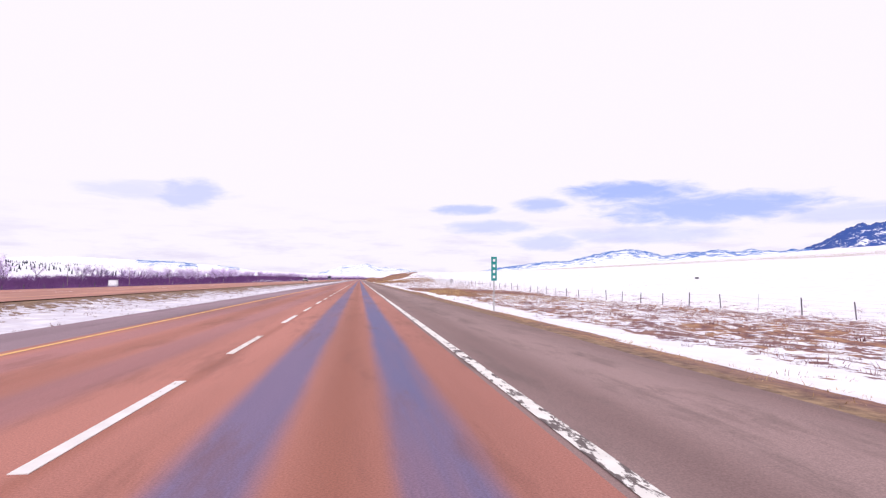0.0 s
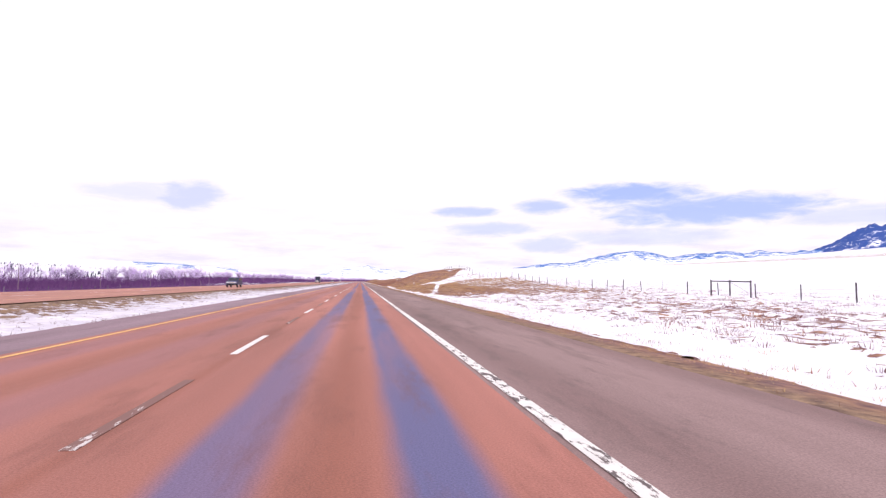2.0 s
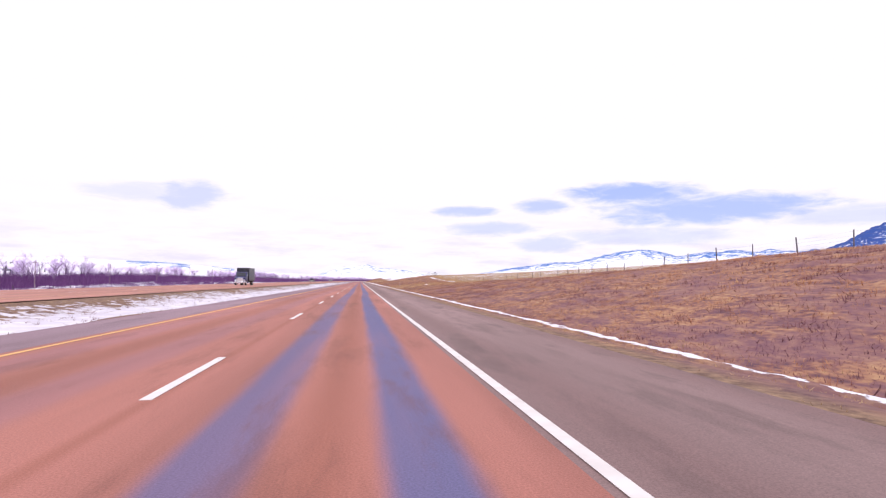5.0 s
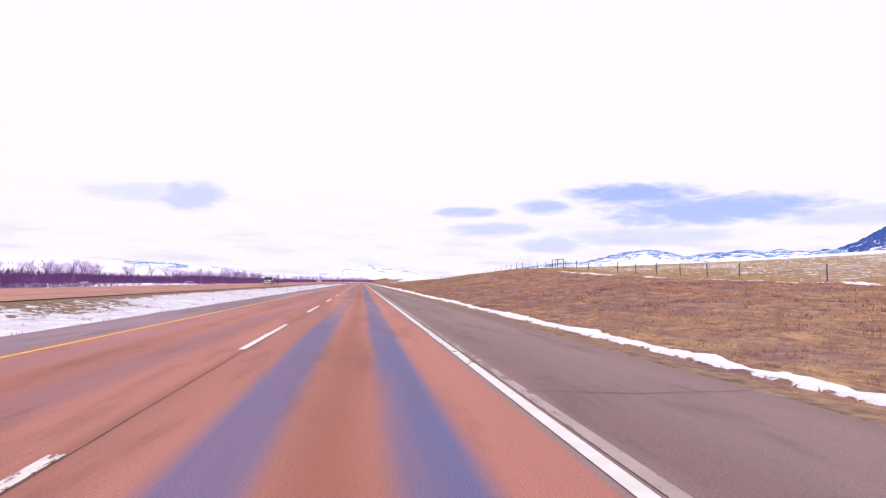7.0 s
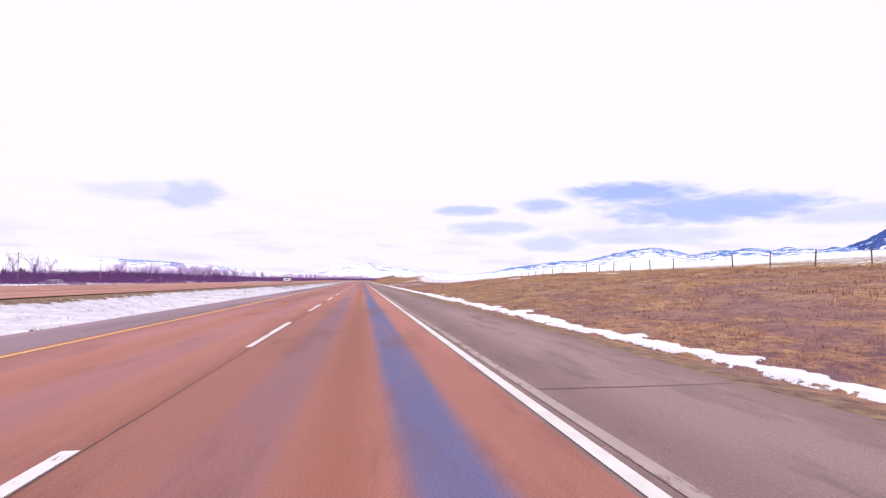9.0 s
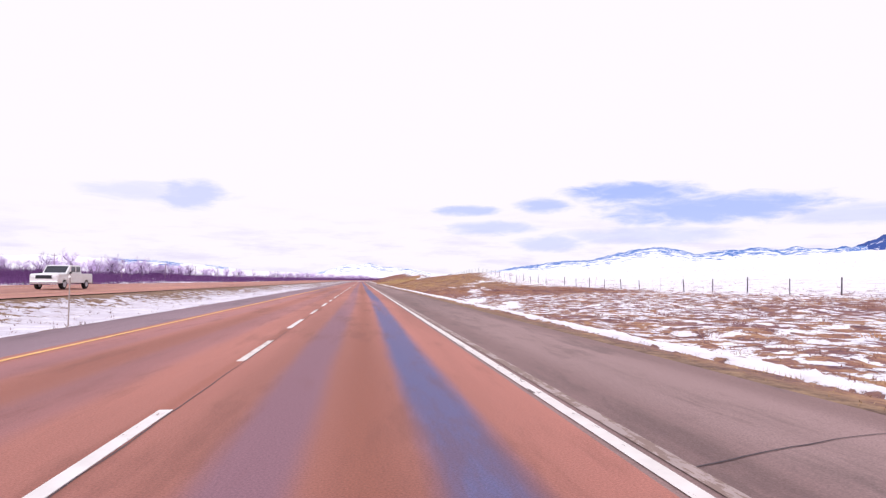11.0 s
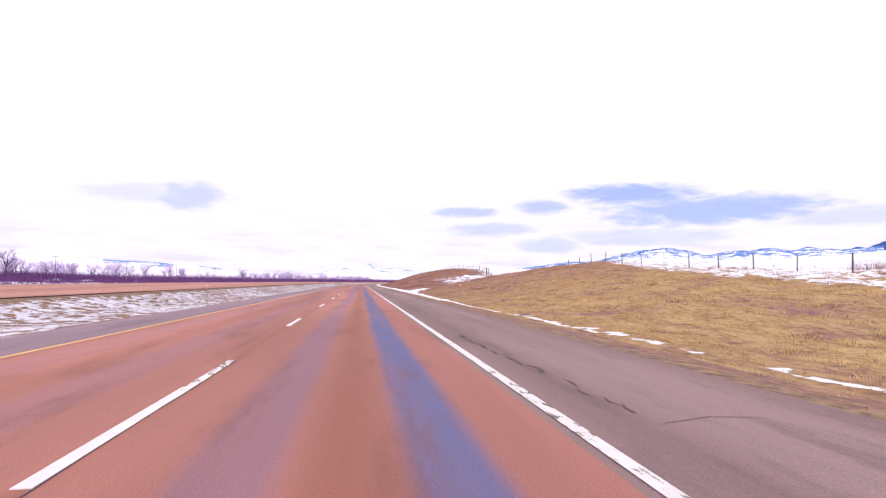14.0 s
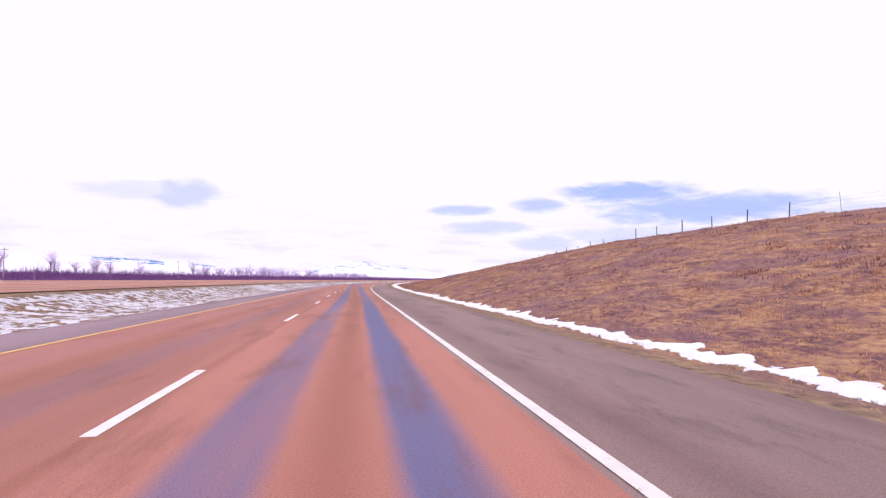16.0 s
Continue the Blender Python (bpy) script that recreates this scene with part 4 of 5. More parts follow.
def conifers():
    """Small dark conifers on the snowy hillside."""
    x, s = scatter(2600, -1150, -420, 250, 3600, lambda x, s: np.clip((rough(x / 130, s / 160, 91) - 0.40) * 5, 0, 1))
    z, h = land(x, s), rng.uniform(6, 15, len(x))
    verts, faces, tone = [], [], []
    ring = np.linspace(0, 2 * np.pi, 7)[:-1]
    for k in range(len(x)):
        for low, high, wide in ((0.08, 0.55, 0.20), (0.32, 0.8, 0.15), (0.58, 1.0, 0.10)):
            o = len(verts)
            for a in ring:
                r = h[k] * wide * (0.8 + 0.4 * ((a * 7 + k) % 1))
                verts.append((x[k] + r * math.cos(a), s[k] + r * math.sin(a), z[k] + h[k] * low))
            verts.append((x[k], s[k], z[k] + h[k] * high))
            faces += [(o + i, o + (i + 1) % 6, o + 6) for i in range(6)]
            tone += [(k * 0.37) % 1] * 7
    ob = new("hillside_conifers", mesh("hillside_conifers", verts, faces, NEEDLES, False, tone=tone))
    return tagged(ob, "scattered dark conifers on a snowy hillside", "conifers", kind="stuff")


conifers()


# ---------------------------------------------------------------- bare cottonwood trees
def bare_tree(seed, height):
    """Trunk with limbs, and a crown of fine leafless twigs."""
    r = random.Random(seed)
    trunk, verts, faces = bmesh.new(), [], []

    def grow(a, d, length, radius, level):
        b = a + d * length
        if level < 2:
            rod(trunk, a, b, radius, radius * 0.62, 6 if level == 0 else 4)
        else:
            w = Vector((r.uniform(-1, 1), r.uniform(-1, 1), 0.2)).normalized() * max(radius, 0.04)
            o = len(verts)
            verts.extend((a - w, a + w, b))
            faces.append((o, o + 1, o + 2))
        if level == 4:
            return
        for k in range((7, 5, 5, 4)[level]):
            share = r.uniform(0.25, 1.0) if level else r.uniform(0.2, 1.0)
            side = Vector((r.uniform(-1, 1), r.uniform(-1, 1), 0)).normalized()
            nd = (d * r.uniform(0.7, 1.1) + side * r.uniform(0.45, 1.05) + Vector((0, 0, 0.22))).normalized()
            grow(a + d * length * share, nd, length * r.uniform(0.42, 0.66), radius * 0.42, level + 1)

    for k in range(r.choice((1, 2, 2))):
        d = Vector((r.uniform(-0.15, 0.15), r.uniform(-0.15, 0.15), 1)).normalized()
        grow(Vector((r.uniform(-0.6, 0.6) * k, r.uniform(-0.6, 0.6) * k, -0.3)), d, height * 0.42, height * 0.014, 0)
    tree = thing("bare_tree", -160, -400, 0, label="tall leafless cottonwood tree with grey-purple twigs", category="tree", group="river trees")
    part("trunk", trunk, BARK, tree)
    crown = new("crown", mesh("crown", [tuple(v) for v in verts], faces, TWIG_CROWN))
    crown.parent = tree
    tagged(crown, "fine bare twigs")
    return tree


models = [bare_tree(100 + k, 14 + 1.0 * k) for k in range(6)]
place = random.Random(5)
first = set()
for k in range(620):
    s = place.uniform(60, 2300)
    if rolling(s / 70.0, 0.0, 95) < 0.40 and place.random() < 0.9:
        continue
    x = -place.uniform(118, 190) - (25 if s > 1230 else 0)
    j = place.randrange(6)
    m = spot(x, s, float(land(x, s)) - 0.1, place.uniform(0, 360))
    if j not in first:
        first.add(j)
        models[j].matrix_world = m
    else:
        copy_thing(models[j], m)


# ---------------------------------------------------------------- fences
def post_mesh(height, radius):
    bm = bmesh.new()
    rod(bm, (0, 0, -0.3), (0, 0, height), radius, radius * 0.92, 7)
    return bm


def fence(name, x0, s0, s1, gap, heights, label, strands=4, slip=((0, 0), (1, 0))):
    """Posts on the ground at x0 with strands of wire; posts share three meshes. slip: s and how far ahead of its even place a post stands."""
    f = tagged(new(name), label, "fence")
    shapes = [part("post", post_mesh(h, r), POST_WOOD if r > 0.03 else STEEL, f) for h, r in heights]
    used, tops = set(), []
    for k, s in enumerate(np.arange(s0, s1, gap)):
        jog = 0.12 * math.sin(k * 12.9898)
        x, s = x0 + 0.12 * math.sin(k * 7.1), s + jog + float(np.interp(s, [p[0] for p in slip], [p[1] for p in slip]))
        z = float(land(x, s))
        tops.append((x, s, z))
        j = (0, 1, 0, 2, 1, 0, 1)[k % 7]
        ob = shapes[j]
        if j in used:
            ob = ob.copy()
            scene.collection.objects.link(ob)
        used.add(j)
        ob.matrix_basis = spot(x, s, z, k * 37) @ pose(0, 0, 0, 3 * math.sin(k * 3.3), 3 * math.cos(k * 5.1), 0)
    for level in range(strands):
        verts, faces = [], []
        for x, s, z in tops:
            for dx, dz in ((-0.003, 0), (0.0015, 0.003), (0.0015, -0.003)):
                verts.append((x + 0.05 + dx + float(bend(s)), s, z + 0.28 + 0.24 * level + dz))
        for k in range(len(tops) - 1):
            for i in range(3):
                faces.append((3 * k + i, 3 * k + (i + 1) % 3, 3 * k + 3 + (i + 1) % 3, 3 * k + 3 + i))
        w = new("wire", mesh("wire", verts, faces, WIRE))
        w.parent = f
    return f


SLIP = ((0, 0.1), (100, 0.6), (210, 1.0), (277, 1.1), (326, 1.7), (450, 1.2), (560, 0.8), (635, 0.8), (667, 1.1), (836, 0.0), (886, 1.4), (921, 1.9), (1066, 2.7), (1141, 3.1), (1176, 3.4), (1430, 3.5))
fence("wire_fence", 29.3, -4.61, 1430, 4.3765, ((1.18, 0.05), (1.10, 0.042), (1.30, 0.02)), "barbed wire fence on dark posts along the field", slip=SLIP)
fence("pasture_fence", -45, 60, 1400, 5.2, ((1.1, 0.06), (1.0, 0.05), (1.15, 0.03)), "old wire fence beyond the far carriageway", strands=3)


def brace(s, span=5.0, h=1.3):
    """Three tall posts joined by a top rail."""
    x = 29.3
    ob = thing("fence_brace", x, s, float(land(x, s)), label="dark wooden H-brace of three posts with a top rail", category="fence brace", group="fence braces")
    for k in (-0.5, 0.0, 0.5):
        bm = bmesh.new()
        dz = float(land(x, s + k * span) - land(x, s))
        rod(bm, (0, k * span, dz - 0.3), (0, k * span, h + 0.5 * dz), 0.065, 0.06, 8)
        part("post", bm, POST_WOOD, ob)
    bm = bmesh.new()
    slope = float(land(x, s + span / 2) - land(x, s - span / 2)) / 2
    rod(bm, (0, -span / 2 - 0.1, h - 0.12 - 0.5 * slope), (0, span / 2 + 0.1, h - 0.12 + 0.5 * slope), 0.05, 0.045, 8)
    part("rail", bm, POST_WOOD, ob)
    bm = bmesh.new()
    rod(bm, (0.07, -span / 2, 0.25 - slope), (0.07, 0, h - 0.2), 0.012, 0.012, 5)
    part("brace_wire", bm, WIRE, ob)
    return ob


for s in (183, 577, 974, 1133):
    brace(s)


# ---------------------------------------------------------------- roadside posts and signs
def delineator(x, s, h=1.3, amber=False):
    ob = thing("delineator_post", x, s, float(land(x, s)), label="slim roadside marker post with a reflector on top", category="marker post", group="roadside marker posts")
    bm = bmesh.new()
    box(bm, (0.038, 0.025, h + 0.3), (0, 0, h / 2 - 0.15), 0.008)
    part("post", bm, WEATHERED, ob)
    bm = bmesh.new()
    bmesh.ops.create_cone(bm, cap_ends=True, segments=16, radius1=0.038, radius2=0.038, depth=0.025,
                          matrix=pose(0, -0.032, h - 0.08, 90, 0, 0))
    part("reflector", bm, AMBER if amber else WHITE, ob, "round reflector")
    return ob


for s in (207, 441, 679, 917):
    delineator(6.15, s)
delineator(5.75, 1033.5, 1.25)
for k in range(11):
    delineator(-8.9, 96 + 117.4 * k, 1.3 if k % 3 else 1.6, False)
for k in range(12):
    delineator(-35.0, 40 + 117.4 * k, 1.25)


def mile_marker(x, s):
    z = float(land(x, s))
    ob = thing("mile_marker", x, s, z, label="narrow teal-green mile marker sign on a steel post", category="road sign")
    bm = bmesh.new()
    box(bm, (0.06, 0.03, 2.75), (0, 0, 1.07), 0.006)
    part("post", bm, STEEL, ob)
    bm = bmesh.new()
    box(bm, (0.26, 0.012, 1.08), (0, -0.025, 1.9), 0.004)
    plate = part("sign_plate", bm, SIGN_GREEN, ob, "green sheet-metal plate")
    for k in range(4):
        bm = bmesh.new()
        box(bm, (0.10, 0.006, 0.12), (0, -0.035, 2.28 - 0.25 * k), 0.01)
        part("white_bar", bm, WHITE, plate)
    bm = bmesh.new()
    for dz in (-0.35, 0.35):
        box(bm, (0.05, 0.03, 0.05), (0, 0.0, 1.9 + dz))
    part("bracket", bm, STEEL, ob)
    return ob


mile_marker(6.05, 25.5)


def utility_pole(x, s):
    ob = thing("utility_pole", x, s, float(land(x, s)), label="brown wooden utility pole with a crossarm", category="utility pole", group="power line poles")
    bm = bmesh.new()
    rod(bm, (0, 0, -1), (0, 0, 8.9), 0.13, 0.08, 8)
    part("pole", bm, POLE_WOOD, ob)
    bm = bmesh.new()
    box(bm, (2.0, 0.11, 0.12), (0, 0.12, 8.3), 0.01)
    part("crossarm", bm, POLE_WOOD, ob)
    for dx in (-0.88, 0.0, 0.88):
        bm = bmesh.new()
        rod(bm, (dx, 0.12, 8.37), (dx, 0.12, 8.62), 0.05, 0.03, 8)
        part("insulator", bm, WHITE, ob, "white insulator")
    return ob


for k in range(26):
    utility_pole(-101, 54 + 55 * k)


# ---------------------------------------------------------------- sheds and snow heaps by the river
def shed(x, s, w, d, h, name="shed", label="small white utility shed by the brush"):
    ob = thing(name, x, s, float(land(x, s)), 8, label=label, category="shed")
    bm = bmesh.new()
    box(bm, (w, d, h + 0.3), (0, 0, h / 2 - 0.15), 0.03)
    part("wall", bm, SHED_WHITE, ob)
    bm = bmesh.new()
    box(bm, (w + 0.4, d + 0.4, 0.12), (0, 0, h + 0.06), 0.03)
    part("roof", bm, SHED_ROOF, ob)
    bm = bmesh.new()
    box(bm, (0.9, 0.06, 1.9), (0.1, -d / 2 - 0.03, 0.97), 0.01)
    door = part("door", bm, SHED_WHITE, ob, "plain white door")
    bm = bmesh.new()
    rod(bm, (0.42, -d / 2 - 0.07, 0.98), (0.42, -d / 2 - 0.07, 1.08), 0.02, 0.02, 6)
    part("handle", bm, STEEL, door)
    return ob


shed(-99, 252, 2.9, 2.6, 3.0)


def snow_mound(x, s, size, seed):
    bm = bmesh.new()
    bmesh.ops.create_icosphere(bm, subdivisions=3, radius=1)
    for v in bm.verts:
        k = 1 + 0.5 * (noise.noise(v.co * 1.6 + Vector((seed, 0, 0))))
        v.co = Vector((v.co.x * size * 0.8, v.co.y * size * 1.6, max(v.co.z, -0.2) * size * 0.42)) * k
    ob = part("snow_mound", bm, SNOW)
    ob.matrix_world = spot(x, s, float(land(x, s)), seed * 40)
    for p in ob.data.polygons:
        p.use_smooth = True
    return tagged(ob, "rounded white snow mound in front of the brush", "snow mound", "snow mounds")


place = random.Random(11)
for k in range(34):
    s = 90 + 38 * k + place.uniform(-16, 16)
    snow_mound(-place.uniform(94, 104), s, place.uniform(0.7, 1.9), k)


def water_trough(x, s):
    """A low open trough in the snowy field."""
    ob = thing("water_trough", x, s, float(land(x, s)), 70, label="low dark metal water trough in the snowy field", category="trough")
    for dx, dy, sx, sy in ((-0.2, 0, 0.04, 0.62), (0.2, 0, 0.04, 0.62), (0, -0.29, 0.36, 0.04), (0, 0.29, 0.36, 0.04)):
        bm = bmesh.new()
        box(bm, (sx, sy, 0.26), (dx, dy, 0.13), 0.01)
        part("wall", bm, TRIM, ob)
    bm = bmesh.new()
    box(bm, (0.36, 0.54, 0.04), (0, 0, 0.06))
    part("base", bm, TRIM, ob)


water_trough(63, 101)


def lone_tree(x, s):
    """A round dark juniper made of many small sprays."""
    ob = thing("lone_tree", x, s, float(land(x, s)), label="lone dark rounded juniper on the snowy rise", category="tree")
    bm = bmesh.new()
    rod(bm, (0, 0, -0.5), (0, 0, 3.5), 0.3, 0.15, 7)
    part("trunk", bm, BARK, ob)
    verts, faces, r = [], [], random.Random(3)
    for k in range(1500):
        d = Vector((r.gauss(0, 1), r.gauss(0, 1), r.gauss(0, 1))).normalized()
        p = Vector((d.x * 3.4, d.y * 3.4, 4.2 + d.z * 3.6)) * r.uniform(0.6, 1.05)
        o = len(verts)
        for i in range(3):
            verts.append(p + Vector((r.uniform(-0.5, 0.5), r.uniform(-0.5, 0.5), r.uniform(-0.5, 0.5))))
        faces.append((o, o + 1, o + 2))
    crown = new("crown", mesh("crown", [tuple(v) for v in verts], faces, NEEDLES, False, tone=[0.5] * len(verts)))
    crown.parent = ob
    tagged(crown, "dark needle sprays")


lone_tree(357, 1960)


# ---------------------------------------------------------------- vehicles on the far carriageway
def side_panel(bm, outline, half, bevel=0.05):
    """A body whose side view is the outline (y, z), as wide as two halves, with softened edges."""
    ring = [bm.verts.new((-half, y, z)) for y, z in outline]
    face = bm.faces.new(ring)
    made = bmesh.ops.extrude_face_region(bm, geom=[face])["geom"]
    bmesh.ops.translate(bm, vec=(2 * half, 0, 0), verts=[g for g in made if isinstance(g, bmesh.types.BMVert)])
    bmesh.ops.recalc_face_normals(bm, faces=bm.faces)
    if bevel:
        bmesh.ops.bevel(bm, geom=list(bm.edges), offset=bevel, segments=2, affect="EDGES", profile=0.6)


def wheel(ob, x, y, r, w=0.24):
    bm = bmesh.new()
    bmesh.ops.create_cone(bm, cap_ends=True, segments=24, radius1=r, radius2=r, depth=w, matrix=pose(x, y, r, 0, 90, 0))
    bmesh.ops.bevel(bm, geom=[e for e in bm.edges if len(e.link_faces) == 2 and e.calc_face_angle(0) > 1], offset=0.04, segments=2, affect="EDGES")
    tyre = part("wheel", bm, TYRE, ob, "black tyre")
    bm = bmesh.new()
    bmesh.ops.create_cone(bm, cap_ends=True, segments=20, radius1=r * 0.62, radius2=r * 0.55, depth=w + 0.03, matrix=pose(x, y, r, 0, 90, 0))
    part("rim", bm, RIM, tyre, "silver rim")


def vehicle(name, x, s, body, cabin, half, length, paint_, label, category, wheels, r, front_z, extra=None):
    """Faces the camera's way: its front is at -y."""
    ob = thing(name, x, s, 0.004 + float(far_lift(x, s)), label=label, category=category, group="oncoming vehicles")
    bm = bmesh.new()
    side_panel(bm, body, half, 0.06)
    part("body", bm, paint_, ob)
    bm = bmesh.new()
    side_panel(bm, cabin, half - 0.10, 0.08)
    part("cabin", bm, paint_, ob)
    # glass follows the cabin's outline, a little proud
    (y0, z0), (y1, z1), (y2, z2), (y3, z3) = cabin[0], cabin[1], cabin[2], cabin[3]
    bm = bmesh.new()
    box(bm, (2 * half - 0.44, 0.02, math.hypot(y1 - y0, z1 - z0) * 0.74), (0, 0, 0), 0.005,
        Matrix.Translation((0, (y0 + y1) / 2 - 0.012, (z0 + z1) / 2)) @ Matrix.Rotation(-math.atan2(y1 - y0, z1 - z0), 4, "X"))
    part("windscreen", bm, DARK_GLASS, ob, "dark windscreen")
    for side in (-1, 1):
        for k in range(2):
            bm = bmesh.new()
            a = y1 + 0.10 + k * (y2 - y1) / 2
            b = y1 + (k + 1) * (y2 - y1) / 2 - 0.08
            box(bm, (0.02, b - a, (z1 - z0) * 0.62), (side * (half - 0.094), (a + b) / 2, z0 + (z1 - z0) * 0.52), 0.006)
            part("side_window", bm, DARK_GLASS, ob, "dark side window")
        bm = bmesh.new()
        box(bm, (0.34, 0.06, 0.17), (side * (half - 0.28), -length / 2 - 0.005, front_z), 0.02)
        part("headlight", bm, LAMP, ob, "clear headlight")
        bm = bmesh.new()
        box(bm, (0.2, 0.06, 0.3), (side * (half - 0.16), length / 2 + 0.005, front_z + 0.1), 0.02)
        part("tail_light", bm, TAIL, ob, "red tail light")
        bm = bmesh.new()
        box(bm, (0.16, 0.10, 0.15), (side * (half + 0.08), y0 + 0.25, z0 + 0.08), 0.03)
        part("mirror", bm, TRIM, ob, "black door mirror")
        for y in wheels:
            wheel(ob, side * (half - 0.12), y, r)
    bm = bmesh.new()
    box(bm, (2 * half - 0.8, 0.05, 0.26), (0, -length / 2 - 0.005, front_z - 0.02), 0.02)
    part("grille", bm, TRIM if paint_ is CAR_WHITE else CHROME, ob, "radiator grille")
    for y in (-length / 2, length / 2):
        bm = bmesh.new()
        box(bm, (2 * half - 0.06, 0.16, 0.24), (0, y, 0.52), 0.05)
        part("bumper", bm, CHROME if category == "pickup" else TRIM, ob, "bumper")
    if extra:
        extra(ob)
    return ob


SUV_BODY = [(-2.35, 0.42), (-2.35, 0.92), (-2.2, 1.02), (-1.1, 1.12), (2.3, 1.12), (2.38, 0.9), (2.35, 0.42)]
SUV_CABIN = [(-1.15, 1.08), (-0.45, 1.74), (1.95, 1.76), (2.3, 1.08)]
PICK_BODY = [(-2.85, 0.48), (-2.85, 1.12), (-2.7, 1.2), (-1.3, 1.26), (2.8, 1.26), (2.85, 0.6), (2.8, 0.48)]
PICK_CABIN = [(-1.4, 1.22), (-0.75, 1.92), (0.85, 1.92), (1.15, 1.22)]
CANOPY_CABIN = [(-1.4, 1.22), (-0.75, 1.92), (2.45, 1.94), (2.78, 1.22)]
vehicle("suv", -22.3, 248, SUV_BODY, SUV_CABIN, 0.96, 4.7, BLUE_PAINT, "dark blue SUV on the opposite carriageway", "car", (-1.45, 1.4), 0.36, 0.85)
vehicle("pickup", -24.2, 651, PICK_BODY, CANOPY_CABIN, 1.0, 5.7, BLACK_PAINT, "black pickup with a canopy, towing a boat", "pickup", (-1.85, 1.75), 0.40, 0.98)
vehicle("pickup", -24.0, 832, PICK_BODY, PICK_CABIN, 1.0, 5.7, CAR_WHITE, "white pickup on the opposite carriageway", "pickup", (-1.85, 1.75), 0.40, 0.98)


def boat_trailer(x, s):
    """A covered boat on a two-wheeled trailer."""
    ob = thing("boat_trailer", x, s, 0.004 + float(far_lift(x, s)), label="dark boat with a windscreen and outboard on a trailer", category="boat trailer", group="oncoming vehicles")
    bm = bmesh.new()
    # hull sections from the bow: y, half width, keel height, rim height
    rings = []
    for y, half, keel, rim in ((-2.9, 0.06, 1.05, 1.34), (-2.3, 0.55, 0.78, 1.34), (-1.3, 0.92, 0.66, 1.32), (0.0, 1.05, 0.60, 1.30), (1.5, 1.05, 0.60, 1.28), (2.5, 1.0, 0.62, 1.26)):
        shape = ((-half, rim), (-half * 0.92, (keel + rim) / 2), (-half * 0.5, keel + 0.08), (0, keel), (half * 0.5, keel + 0.08), (half * 0.92, (keel + rim) / 2), (half, rim), (0, rim + 0.06))
        rings.append([bm.verts.new((dx, y, z)) for dx, z in shape])
    for a, b in zip(rings, rings[1:]):
        for i in range(8):
            bm.faces.new((a[i], a[(i + 1) % 8], b[(i + 1) % 8], b[i]))
    bm.faces.new(rings[0])
    bm.faces.new(rings[-1])
    bmesh.ops.recalc_face_normals(bm, faces=bm.faces)
    part("hull", bm, BLUE_PAINT, ob, "dark blue hull")
    bm = bmesh.new()
    box(bm, (1.5, 0.05, 0.36), (0, 0, 0), 0.02, Matrix.Translation((0, -0.5, 1.53)) @ Matrix.Rotation(0.5, 4, "X"))
    part("windscreen", bm, DARK_GLASS, ob, "low dark windscreen")
    bm = bmesh.new()
    box(bm, (0.38, 0.5, 0.55), (0, 2.62, 1.62), 0.10)
    box(bm, (0.16, 0.26, 0.9), (0, 2.68, 1.0), 0.04)
    part("outboard_motor", bm, TRIM, ob, "black outboard motor")
    for side in (-1, 1):
        bm = bmesh.new()
        rod(bm, (side * 0.75, -0.6, 1.33), (side * 0.7, 1.3, 1.6), 0.025, 0.025, 6)
        part("hand_rail", bm, CHROME, ob)
        bm = bmesh.new()
        box(bm, (0.08, 5.0, 0.12), (side * 0.6, 0.2, 0.52), 0.01)
        part("trailer_beam", bm, STEEL, ob)
        bm = bmesh.new()
        box(bm, (0.3, 0.9, 0.06), (side * 1.12, 0.9, 0.78), 0.02)
        part("mudguard", bm, TRIM, ob)
        wheel(ob, side * 1.12, 0.9, 0.34)
    bm = bmesh.new()
    rod(bm, (0, -4.0, 0.5), (0, -2.0, 0.52), 0.06, 0.06, 6)
    part("drawbar", bm, STEEL, ob)
    return ob


boat_trailer(-24.2, 657.9)


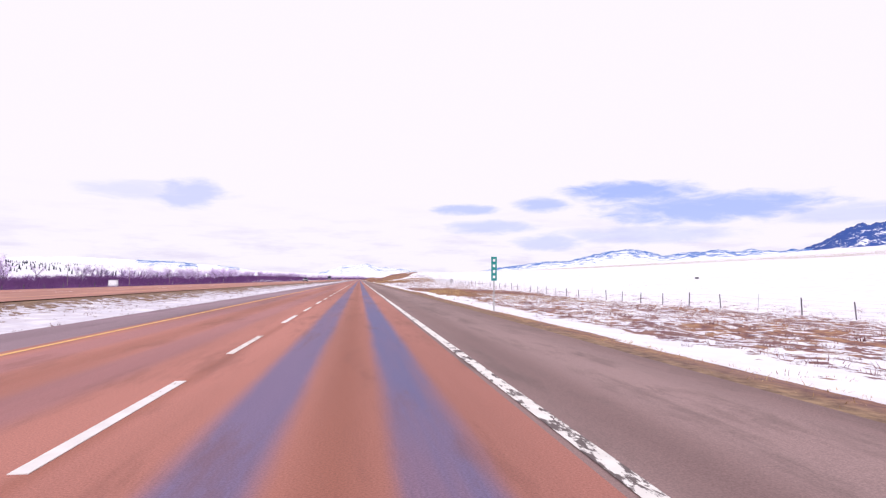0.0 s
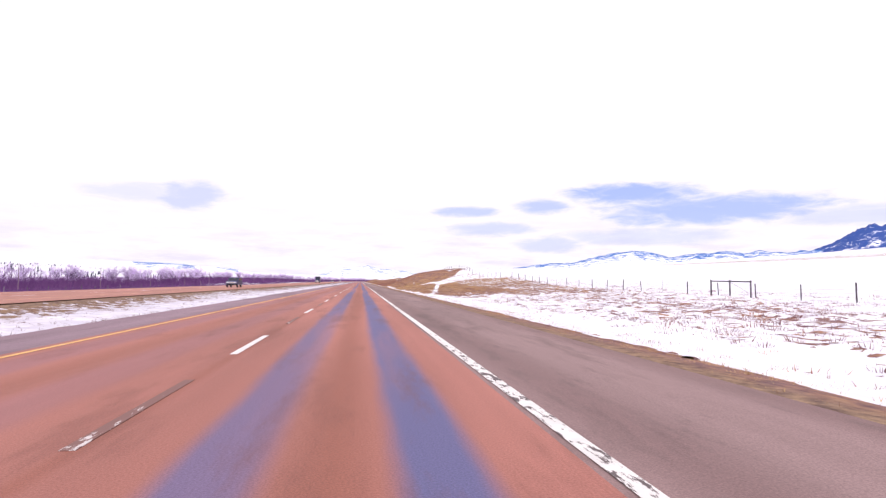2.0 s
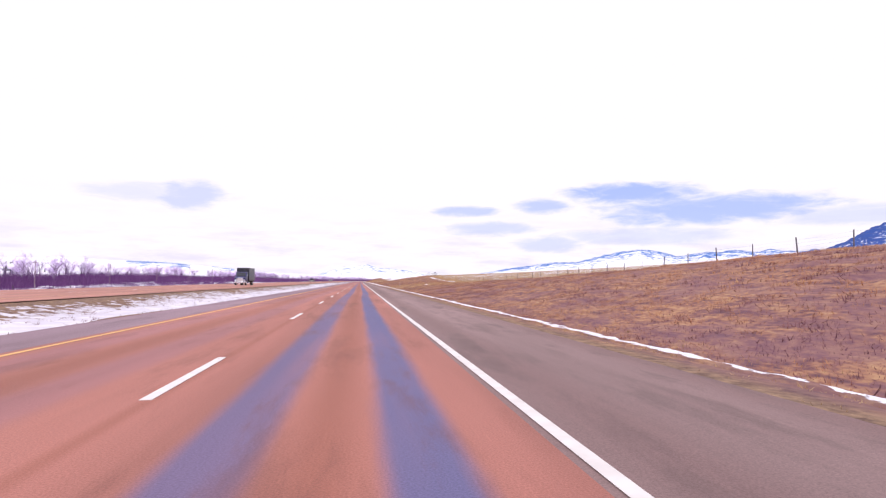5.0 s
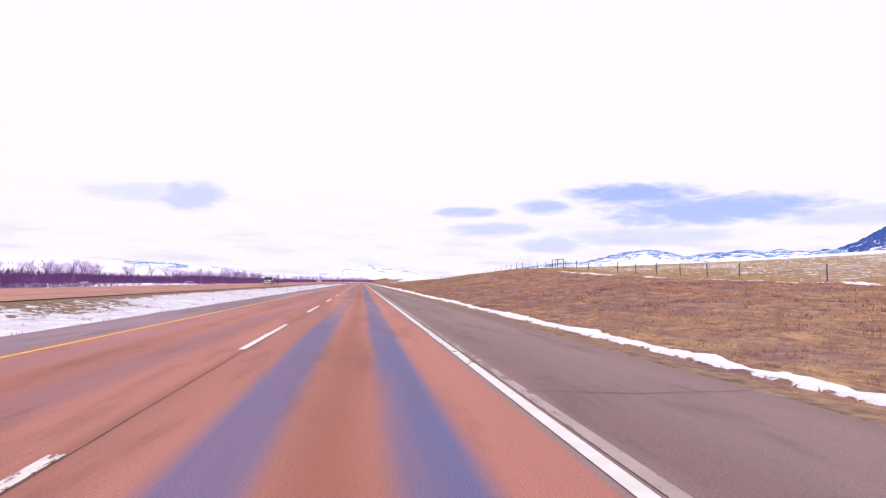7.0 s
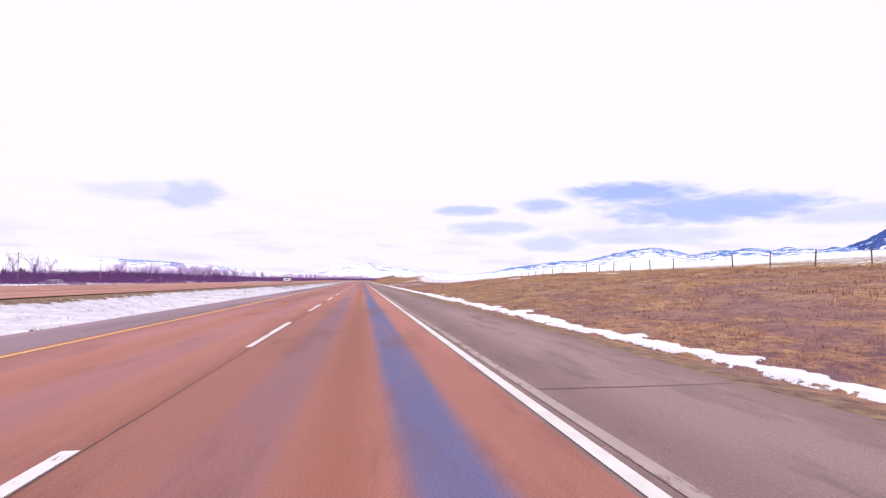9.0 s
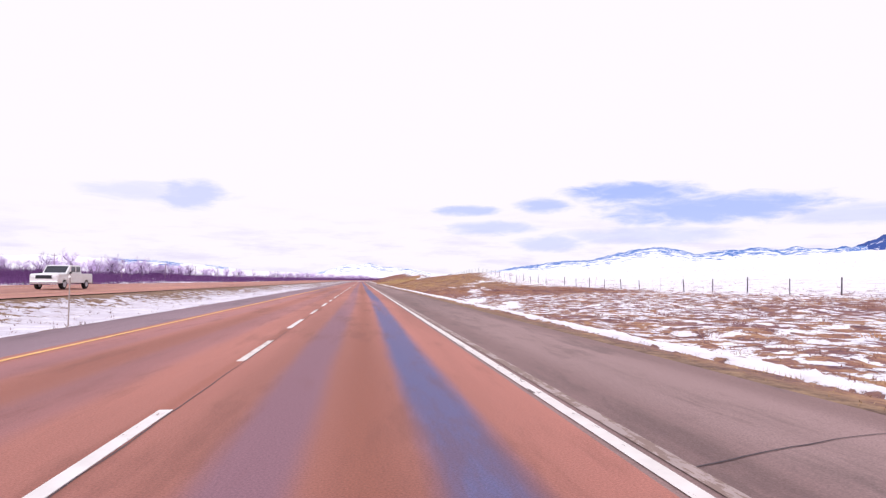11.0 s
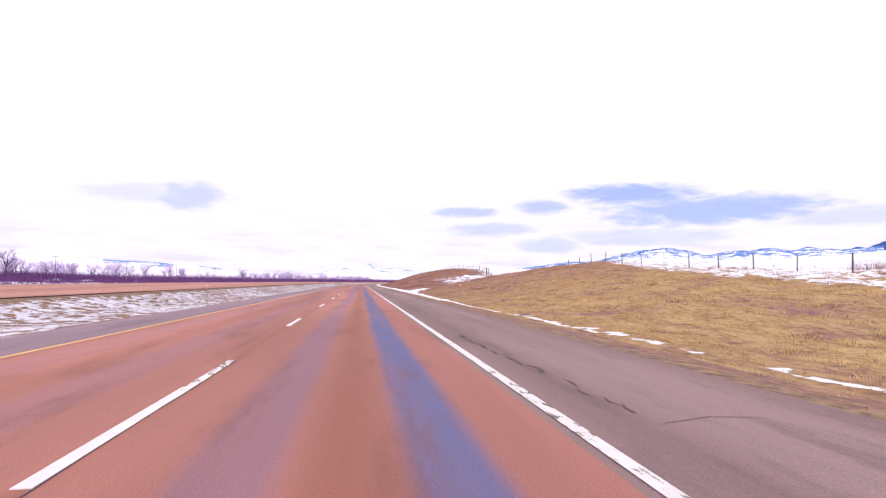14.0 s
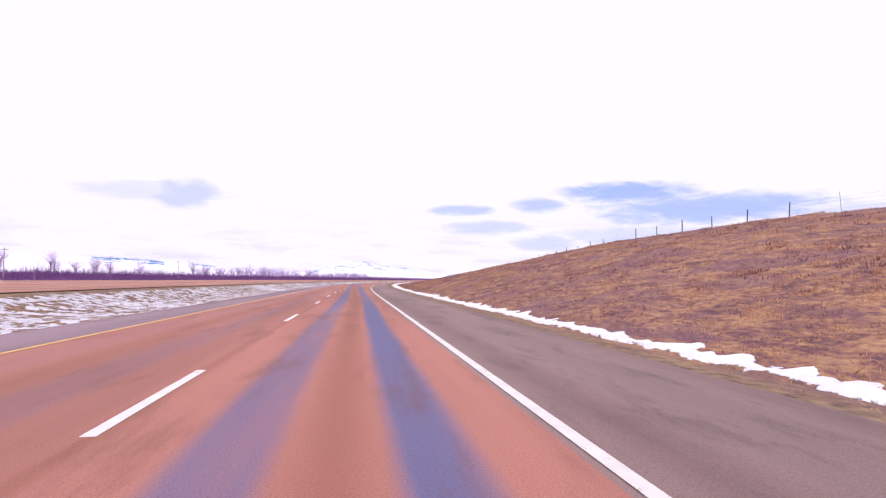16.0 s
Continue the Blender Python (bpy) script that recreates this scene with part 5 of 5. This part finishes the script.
def box_truck(x, s):
    ob = thing("box_truck", x, s, 0.004 + float(far_lift(x, s)), label="dark lorry with a tall box on the opposite carriageway", category="truck", group="oncoming vehicles")
    bm = bmesh.new()
    side_panel(bm, [(-4.2, 0.6), (-4.2, 1.5), (-3.9, 1.62), (-3.0, 1.7), (-2.6, 2.75), (-1.3, 2.8), (-1.3, 0.6)], 1.1, 0.07)
    part("cab", bm, BLUE_PAINT, ob, "dark blue cab")
    bm = bmesh.new()
    box(bm, (2.5, 6.4, 2.75), (0, 2.05, 2.25), 0.05)
    part("cargo_box", bm, BLACK_PAINT, ob, "dark cargo box")
    bm = bmesh.new()
    box(bm, (1.0, 9.0, 0.3), (0, 0.9, 0.72), 0.03)
    part("chassis", bm, TRIM, ob)
    bm = bmesh.new()
    box(bm, (1.75, 0.02, 0.85), (0, 0, 0), 0.005, Matrix.Translation((0, -2.82, 2.22)) @ Matrix.Rotation(-0.36, 4, "X"))
    part("windscreen", bm, DARK_GLASS, ob, "dark windscreen")
    bm = bmesh.new()
    box(bm, (1.3, 0.06, 0.75), (0, -4.22, 1.12), 0.03)
    part("grille", bm, CHROME, ob, "chrome grille")
    bm = bmesh.new()
    box(bm, (2.3, 0.22, 0.32), (0, -4.25, 0.6), 0.05)
    part("bumper", bm, CHROME, ob, "chrome bumper")
    for side in (-1, 1):
        bm = bmesh.new()
        box(bm, (0.32, 0.06, 0.2), (side * 0.86, -4.22, 1.05), 0.02)
        part("headlight", bm, LAMP, ob, "clear headlight")
        bm = bmesh.new()
        box(bm, (0.02, 0.75, 0.6), (side * 1.105, -2.0, 2.25), 0.01)
        part("side_window", bm, DARK_GLASS, ob, "dark side window")
        for y in (-3.2, 2.6, 3.8):
            wheel(ob, side * 1.0, y, 0.5, 0.3)
    return ob


box_truck(-24.2, 478)

# ---------------------------------------------------------------- cracks and sealant on the asphalt
def crack(points, width, label="thin dark crack in the shoulder asphalt", wander=0.10):
    """A ragged dark line through (x, s) points, just proud of the asphalt."""
    p = []
    for (x0, s0), (x1, s1) in zip(points, points[1:]):
        count = max(2, int(math.hypot(x1 - x0, s1 - s0) / 0.15))
        for k in range(count):
            f = k / count
            p.append((x0 + (x1 - x0) * f, s0 + (s1 - s0) * f))
    p.append(points[-1])
    p = np.array(p)
    p += wander * (np.stack([rough(p[:, 0] * 2, p[:, 1] * 1.3, 3), rough(p[:, 0] * 2, p[:, 1] * 1.3, 8)], -1) - 0.47)
    d = np.gradient(p, axis=0)
    d /= np.linalg.norm(d, axis=1)[:, None]
    side = np.stack([-d[:, 1], d[:, 0]], -1) * (width * (0.25 + 1.2 * rough(p[:, 1] * 5, p[:, 0], 13)) * np.clip(4 * np.sin(np.linspace(0.02, np.pi - 0.02, len(p))), 0, 1))[:, None]
    v = np.concatenate([np.c_[p - side, np.full(len(p), 0.003)], np.c_[p + side, np.full(len(p), 0.003)]])
    v[:, 0] += bend(v[:, 1])
    c = len(p)
    f = [(k, k + 1, c + k + 1, c + k) for k in range(c - 1)]
    return tagged(new("crack", mesh("crack", v, f, TAR)), label, "road crack", kind="structure")


for x, s in ((3.05, 288), (3.05, 572), (2.8, 990), (2.82, 985.5)):
    crack([(x - 0.05, s + 2.0), (x + 0.05, s), (x, s - 2.2)], 0.015)
place = random.Random(23)
# broken smears of sealant: x and s at both ends, how many
for x0, s0, x1, s1, count in ((2.12, 1013, 2.38, 1004.8, 16), (2.56, 870, 2.80, 863.6, 11), (2.84, 868, 3.05, 866.5, 3), (2.0, 861, 2.2, 858, 5), (3.3, 861, 3.5, 859.5, 3),
                              (3.5, 609, 2.7, 606, 5), (2.6, 960, 2.75, 978, 12), (2.5, 1048, 2.9, 1041, 6)):
    for k in range(count):
        f = (k + place.random()) / count
        x, s, long = x0 + (x1 - x0) * f + place.uniform(-0.06, 0.06), s0 + (s1 - s0) * f, place.uniform(0.15, 0.5)
        crack([(x, s - long), (x + place.uniform(-0.05, 0.05), s), (x + place.uniform(-0.08, 0.08), s + long)], place.uniform(0.008, 0.024), "broken dark smear of sealant on the shoulder", 0.05)
crack([(2.4, 1004.4), (3.0, 1004.6), (3.5, 1004.5)], 0.008)
for s in (571.6, 642.8, 949.5):
    crack([(1.72, s), (3.0, s), (4.4, s + 0.1)], 0.014)
for s in range(430, 1010, 29):
    crack([(-1.90, s), (-1.89, s + 10), (-1.91, s + 20), (-1.90, s + 29)], 0.008, "dark open joint between the two lanes", 0.04)
for s in range(200, 330, 26):
    crack([(-1.90, s), (-1.90, s + 26)], 0.007, "dark open joint between the two lanes", 0.04)
for k in range(44):
    s = -8 + 29.5 * k + place.uniform(-7, 7)
    if abs(s - 642.8) < 12:
        continue
    crack([(1.72, s), (3.0, s + place.uniform(-0.5, 0.5)), (4.4, s + place.uniform(-0.8, 0.8))], place.uniform(0.004, 0.011))
for s in (118, 305, 742, 1085):
    crack([(2.0, s), (2.2, s + 9), (1.95, s + 17), (2.3, s + 24)], 0.010)
crack([(0.10, 1066), (0.17, 1077), (0.28, 1081.5), (0.42, 1090)], 0.0025, "dark sealed crack slanting along the lane", 0.03)
